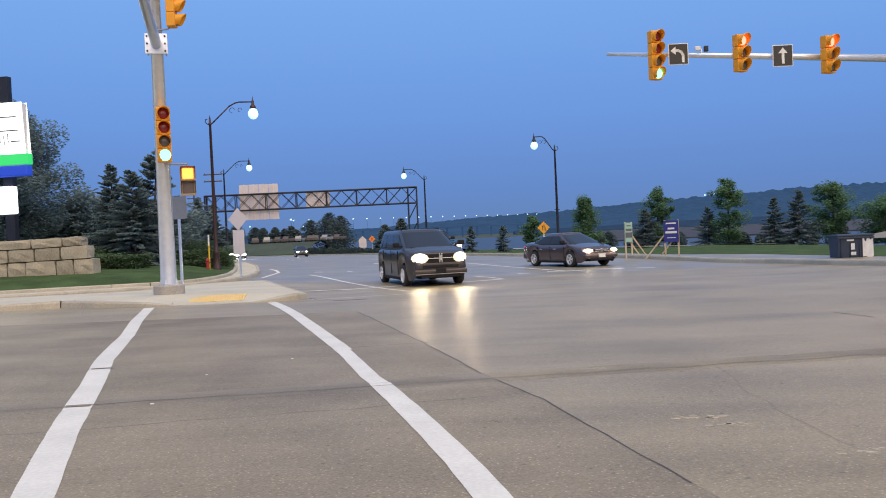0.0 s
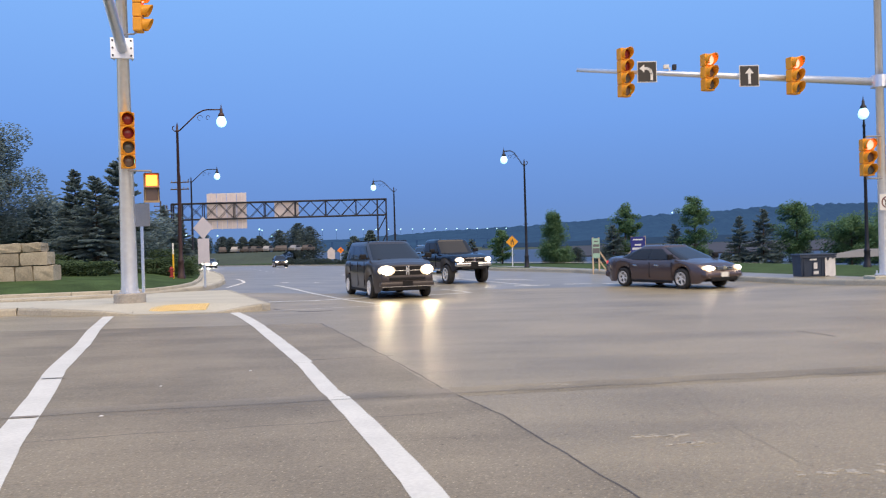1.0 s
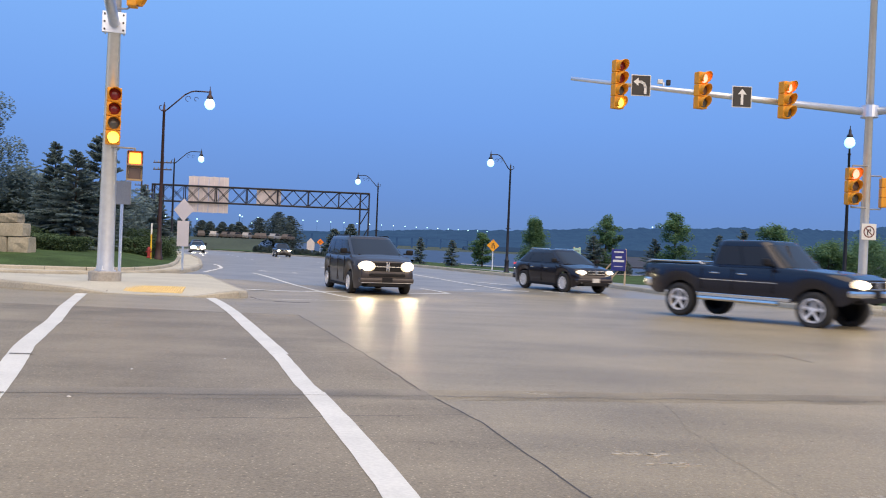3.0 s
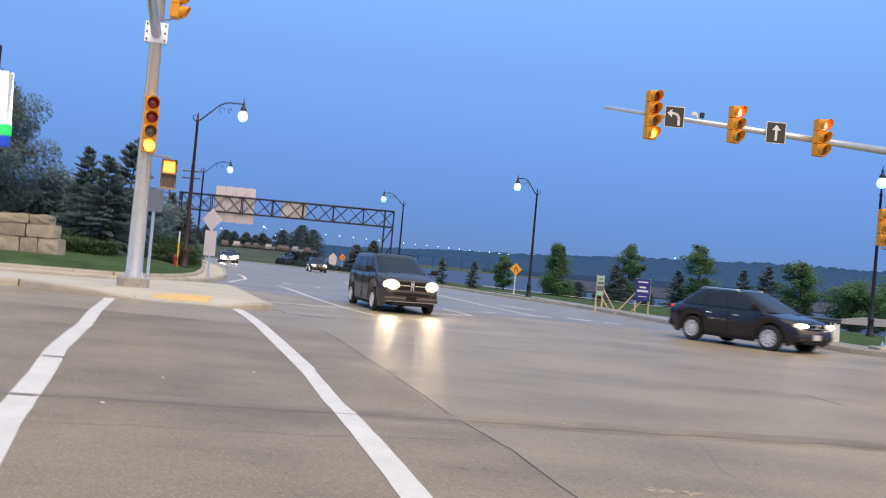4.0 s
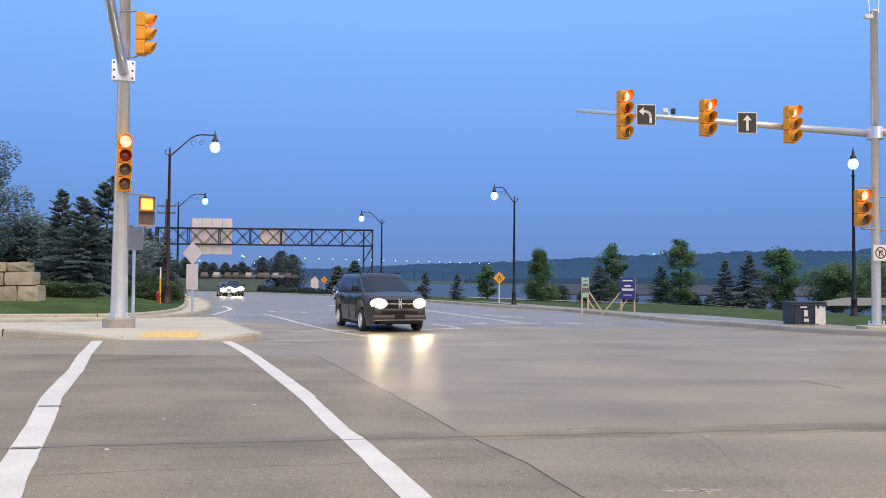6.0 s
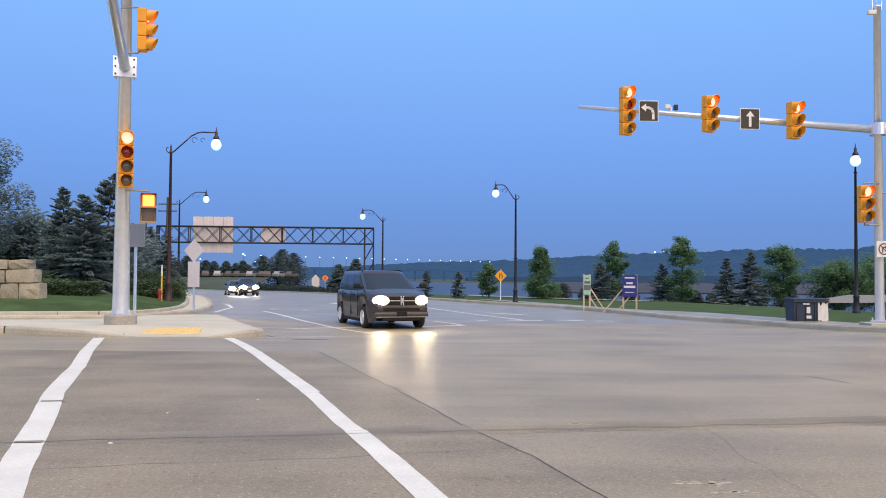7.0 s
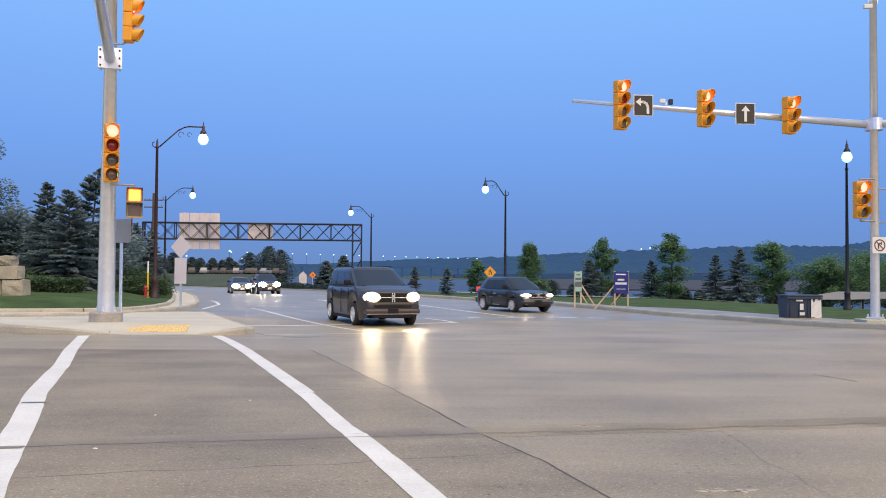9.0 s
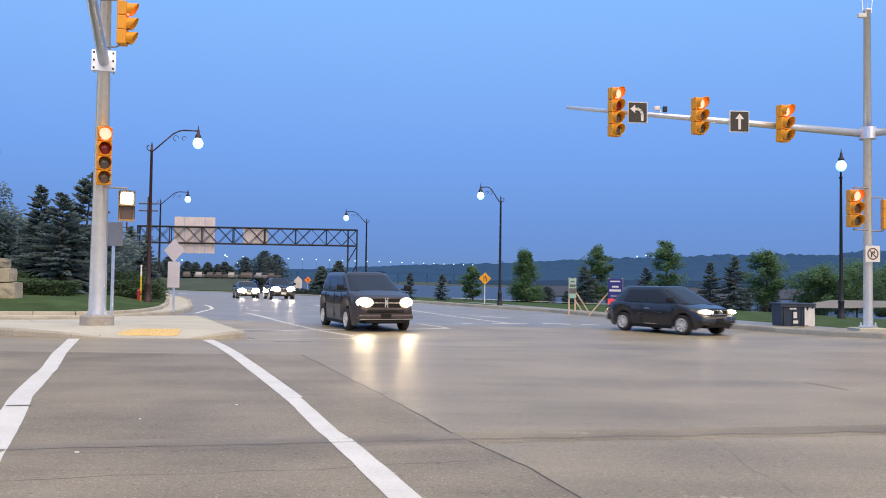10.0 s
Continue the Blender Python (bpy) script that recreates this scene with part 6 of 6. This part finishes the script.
SUV = dict(L=4.56, W=1.86, H=1.61, wb=2.70, shift=0.08, r=0.365, clear=0.22, belt=1.06, cab=(1.42, 0.40, -1.45, -2.12), tumble=0.66,
           top=[(-2.28, 1.02), (-2.0, 1.07), (0.9, 1.06), (1.3, 1.04), (2.0, 0.92), (2.28, 0.72)], windows=((0.22, 0.78), (-0.34, 0.18), (-0.80, -0.38)),
           lamp_z=0.80, lamp=(0.40, 0.16), tail_z=0.93, handles=(0.3, -0.65), seams=(1.02, 0.02, -0.92), grille=(0.8, 0.16), category="car", spokes=10)
HATCH = dict(L=4.06, W=1.73, H=1.47, wb=2.49, shift=0.06, r=0.305, clear=0.17, belt=0.93, cab=(1.36, 0.40, -1.45, -1.95), tumble=0.68,
             top=[(-2.03, 0.92), (-1.8, 0.97), (0.9, 0.94), (1.3, 0.90), (1.8, 0.78), (2.03, 0.60)], windows=((0.12, 0.76), (-0.56, 0.08)),
             lamp_z=0.72, lamp=(0.46, 0.16), tail_z=0.90, tail_h=0.26, handles=(-0.1,), seams=(0.95, -0.35), grille=(0.8, 0.22), category="car", spokes=8, glare=M_HEAD_ON, plate=M_PLASTIC)

van, van_wheels, _ = vehicle("minivan", "dark brown-grey minivan waiting with headlights on at the line", P_VAN, VAN, 1)
van.matrix_basis = pose(-2.44, 28.3, road_z(-2.44, 28.3) - 0.005, 0, 0, -70)
for sd in (1, -1):
    beam = bpy.data.lights.new("headlight_beam", "SPOT")
    beam.energy, beam.color, beam.spot_size, beam.spot_blend, beam.shadow_soft_size = 120, (1.0, 0.78, 0.48), radians(95), 1.0, 0.06
    lamp_ = new("headlight_beam", beam)
    lamp_.parent = van
    lamp_.matrix_basis = pose(2.68, sd * 0.68, 0.88, 90 - 5, 0, -90)
for o in (-0.035, 0.035):
    part("grille_bar", box(bmesh.new(), (2.60, o, 0.87), (0.04, 0.035, 0.27), bev=0.008), M_CHROME, van)
part("bumper_strip", box(bmesh.new(), (2.60, 0, 0.385), (0.06, 1.62, 0.02), bev=0.008), M_GREYBACK, van)
part("upper_intake", box(bmesh.new(), (2.56, 0, 0.62), (0.06, 1.15, 0.09), bev=0.02), M_PLASTIC, van)
part("roof_rail", bent(bmesh.new(), [(0.3, 0.64, 1.77), (0.2, 0.64, 1.81), (-1.9, 0.64, 1.81), (-2.0, 0.64, 1.76)], 0.018), M_PLASTIC, van)
part("roof_rail", bent(bmesh.new(), [(0.3, -0.64, 1.77), (0.2, -0.64, 1.81), (-1.9, -0.64, 1.81), (-2.0, -0.64, 1.76)], 0.018), M_PLASTIC, van)
sedan, sedan_wheels, r_sedan = vehicle("sedan", "bronze-grey saloon car turning with headlights on", P_SEDAN, SEDAN)
truck, truck_wheels, r_truck = vehicle("pickup_truck", "dark navy pickup truck with chrome trim, turning", P_NAVY, TRUCK)
part("load_bed", box(bmesh.new(), (-1.8, 0, 1.262), (1.6, 1.44, 0.02)), M_PLASTIC, truck, "dark open load bed")
for sd in (1, -1):
    part("bed_rail", bent(bmesh.new(), [(-1.0, sd * 0.79, 1.25), (-1.1, sd * 0.79, 1.31), (-2.5, sd * 0.79, 1.31), (-2.6, sd * 0.79, 1.25)], 0.02), M_CHROME, truck)
    part("side_step", tube(bmesh.new(), (1.0, sd * 0.93, 0.48), (-1.0, sd * 0.93, 0.48), 0.045), M_CHROME, truck)
    part("side_strip", box(bmesh.new(), (0, sd * 0.935, 0.92), (1.9, 0.012, 0.018)), M_CHROME, truck)
# chrome slivers stand in for the highlights on the hatchback's door and sill
HATCH_GLINTS = ((0.35, 0.66, 0.30), (-0.35, 0.60, 0.22), (0.05, 0.30, 0.55))
suv, suv_wheels, r_suv = vehicle("suv", "dark plum crossover car turning with headlights on", P_SUV, SUV)
for sd in (1, -1):
    part("roof_rail", bent(bmesh.new(), [(0.1, sd * 0.56, 1.57), (0.0, sd * 0.56, 1.63), (-1.2, sd * 0.56, 1.63), (-1.3, sd * 0.56, 1.56)], 0.018), M_CHROME, suv)
hatch, hatch_wheels, r_hatch = vehicle("hatchback", "small charcoal hatchback turning with headlights on", P_HATCH, HATCH)
for sd in (1, -1):
    for x, z, w in HATCH_GLINTS:
        part("side_strip", box(bmesh.new(), (x, sd * 0.862, z), (w, 0.012, 0.022)), M_CHROME, hatch)
# headlamps oversized, with the whole lens lit, to imitate their glare
lone, lone_wheels, r_lone = vehicle("saloon_car", "grey car approaching slowly with bright headlights", P_DARK, dict(SEDAN, glare=M_HEAD_FAR, lens=M_HEAD, lamp=(0.72, 0.40)))
pair, pair_wheels, r_pair = vehicle("estate_car", "dark car approaching slowly with bright headlights", P_SUV, dict(SUV, glare=M_HEAD_FAR, lens=M_HEAD, lamp=(0.72, 0.40)))


# ---------------------------------------------------------------- what moves
def drive(car, wheels, r, rows):
    """Key a car along rows of (t, x, y, heading), and roll its wheels by the way it goes."""
    walk(car, [(t, pose(x, y, road_z(x, y), 0, 0, h)) for t, x, y, h in rows])
    turn, wheel_rows, last = 0.0, [], rows[0][1:3]
    steps = [k / FPS for k in range(int(rows[-1][0] * FPS) + 1)]
    for t in steps:
        for a, b in zip(rows, rows[1:]):
            if a[0] <= t <= b[0]:
                k = (t - a[0]) / (b[0] - a[0])
                now = (a[1] + (b[1] - a[1]) * k, a[2] + (b[2] - a[2]) * k)
        turn += math.degrees(math.hypot(now[0] - last[0], now[1] - last[1]) / r)
        last = now
        wheel_rows.append((t, turn % 360))
    for w in wheels:
        at = w.location.copy()
        walk(w, [(t, pose(at.x, at.y, at.z, 0, a, 0)) for t, a in wheel_rows])


def flip(ob, states, angle):
    """Turn a lamp insert to its face for each (t, face), within two steps of the film."""
    base = ob.location.copy()
    rows, now = [], None
    for t, face in states:
        if now is not None and face != now:
            rows.append((t - 1 / FPS, now * angle))
            rows.append((t, (now + face) / 2 * angle if abs(face - now) * angle > 80 else face * angle))
            rows.append((t + 1 / FPS, face * angle))
            if abs(face - now) * angle > 170:
                rows[-2:] = [(t, now * angle + (face - now) * angle / 3), (t + 1 / FPS, now * angle + (face - now) * angle * 2 / 3), (t + 2 / FPS, face * angle)]
        elif now is None:
            rows.append((t, face * angle))
        now = face
    rows.append((10.0, now * angle))
    walk(ob, [(t, pose(base.x, base.y, base.z, 0, 0, -a)) for t, a in rows])


def motions():
    drive(sedan, sedan_wheels, r_sedan, [(0, 3.2, 36.6, -61), (0.5, 5.1, 33.0, -61), (1.0, 7.1, 28.9, -60), (1.5, 9.1, 24.7, -57), (2.0, 11.45, 20.6, -50), (2.5, 15.0, 17.8, -34), (3.0, 19.3, 16.2, -13), (4.0, 29, 15.6, 4), (5.0, 39, 17.3, 12), (7.0, 58, 22.0, 14), (10.0, 86, 29.0, 14)])
    drive(truck, truck_wheels, r_truck, [(0, -3.4, 45.7, -66), (0.5, -2.0, 41.5, -66), (1.0, -0.6, 37.2, -64), (1.5, 1.0, 33.0, -62), (2.0, 2.95, 28.3, -61), (2.5, 5.0, 23.8, -58), (2.7, 5.9, 22.1, -56), (3.0, 7.5, 19.8, -51), (3.5, 10.6, 17.0, -38), (4.0, 14.8, 14.8, -18), (5.0, 24, 14.2, 4), (7.0, 43, 17.8, 12), (10.0, 71, 24.7, 14)])
    drive(suv, suv_wheels, r_suv, [(0, -4.8, 58.5, -70), (1.0, -1.7, 50.3, -69), (2.0, 1.35, 42.0, -66), (2.5, 3.0, 38.0, -64), (3.8, 7.7, 27.3, -57), (4.0, 8.45, 25.6, -55), (4.5, 10.45, 21.9, -52), (5.0, 13.0, 18.8, -40), (5.5, 17.0, 16.4, -22), (6.5, 26.5, 15.6, 5), (8.5, 45, 19.5, 13), (10.0, 59, 23, 14)])
    drive(hatch, hatch_wheels, r_hatch, [(0, -26.6, 115.9, -73), (2.5, -19.3, 98.8, -72), (4.5, -13.75, 83.9, -72), (5.5, -9.9, 73.8, -71), (7.0, -4.6, 57.5, -70), (8.0, -1.0, 47.6, -69), (8.6, 1.2, 41.5, -67), (9.0, 3.05, 37.6, -64), (9.6, 5.6, 32.1, -61), (10.0, 7.4, 27.9, -58)])
    drive(lone, lone_wheels, r_lone, [(0, -38.5, 127, -71), (2.5, -32.0, 110, -70), (4.5, -26.9, 97.5, -70), (5.5, -24.3, 92, -70), (7.0, -20.5, 82, -70), (8.0, -18.7, 77.5, -71), (10.0, -15.2, 70, -72)])
    drive(pair, pair_wheels, r_pair, [(0, -42.5, 137, -70), (2.5, -34.5, 118, -70), (4.5, -27.6, 102, -70), (7.0, -19.2, 81, -70), (8.0, -16.3, 74, -70), (10.0, -11.8, 65.7, -71)])
    pulses = [(0.0, 1), (0.08, 0), (0.37, 1), (0.47, 0), (0.67, 1), (0.77, 0), (1.17, 1), (1.27, 0), (1.47, 1), (1.67, 0), (1.93, 1), (2.07, 0), (2.27, 1), (2.47, 0), (2.57, 2)]
    for ob in TURN_BOTTOM:
        flip(ob, pulses + [(5.57, 0)], 120)
    for ob in TURN_RED:
        flip(ob, [(0.0, 0), (5.57, 1)], 180)
    flip(PED, [(0.0, 0), (9.57, 1)], 180)


motions()
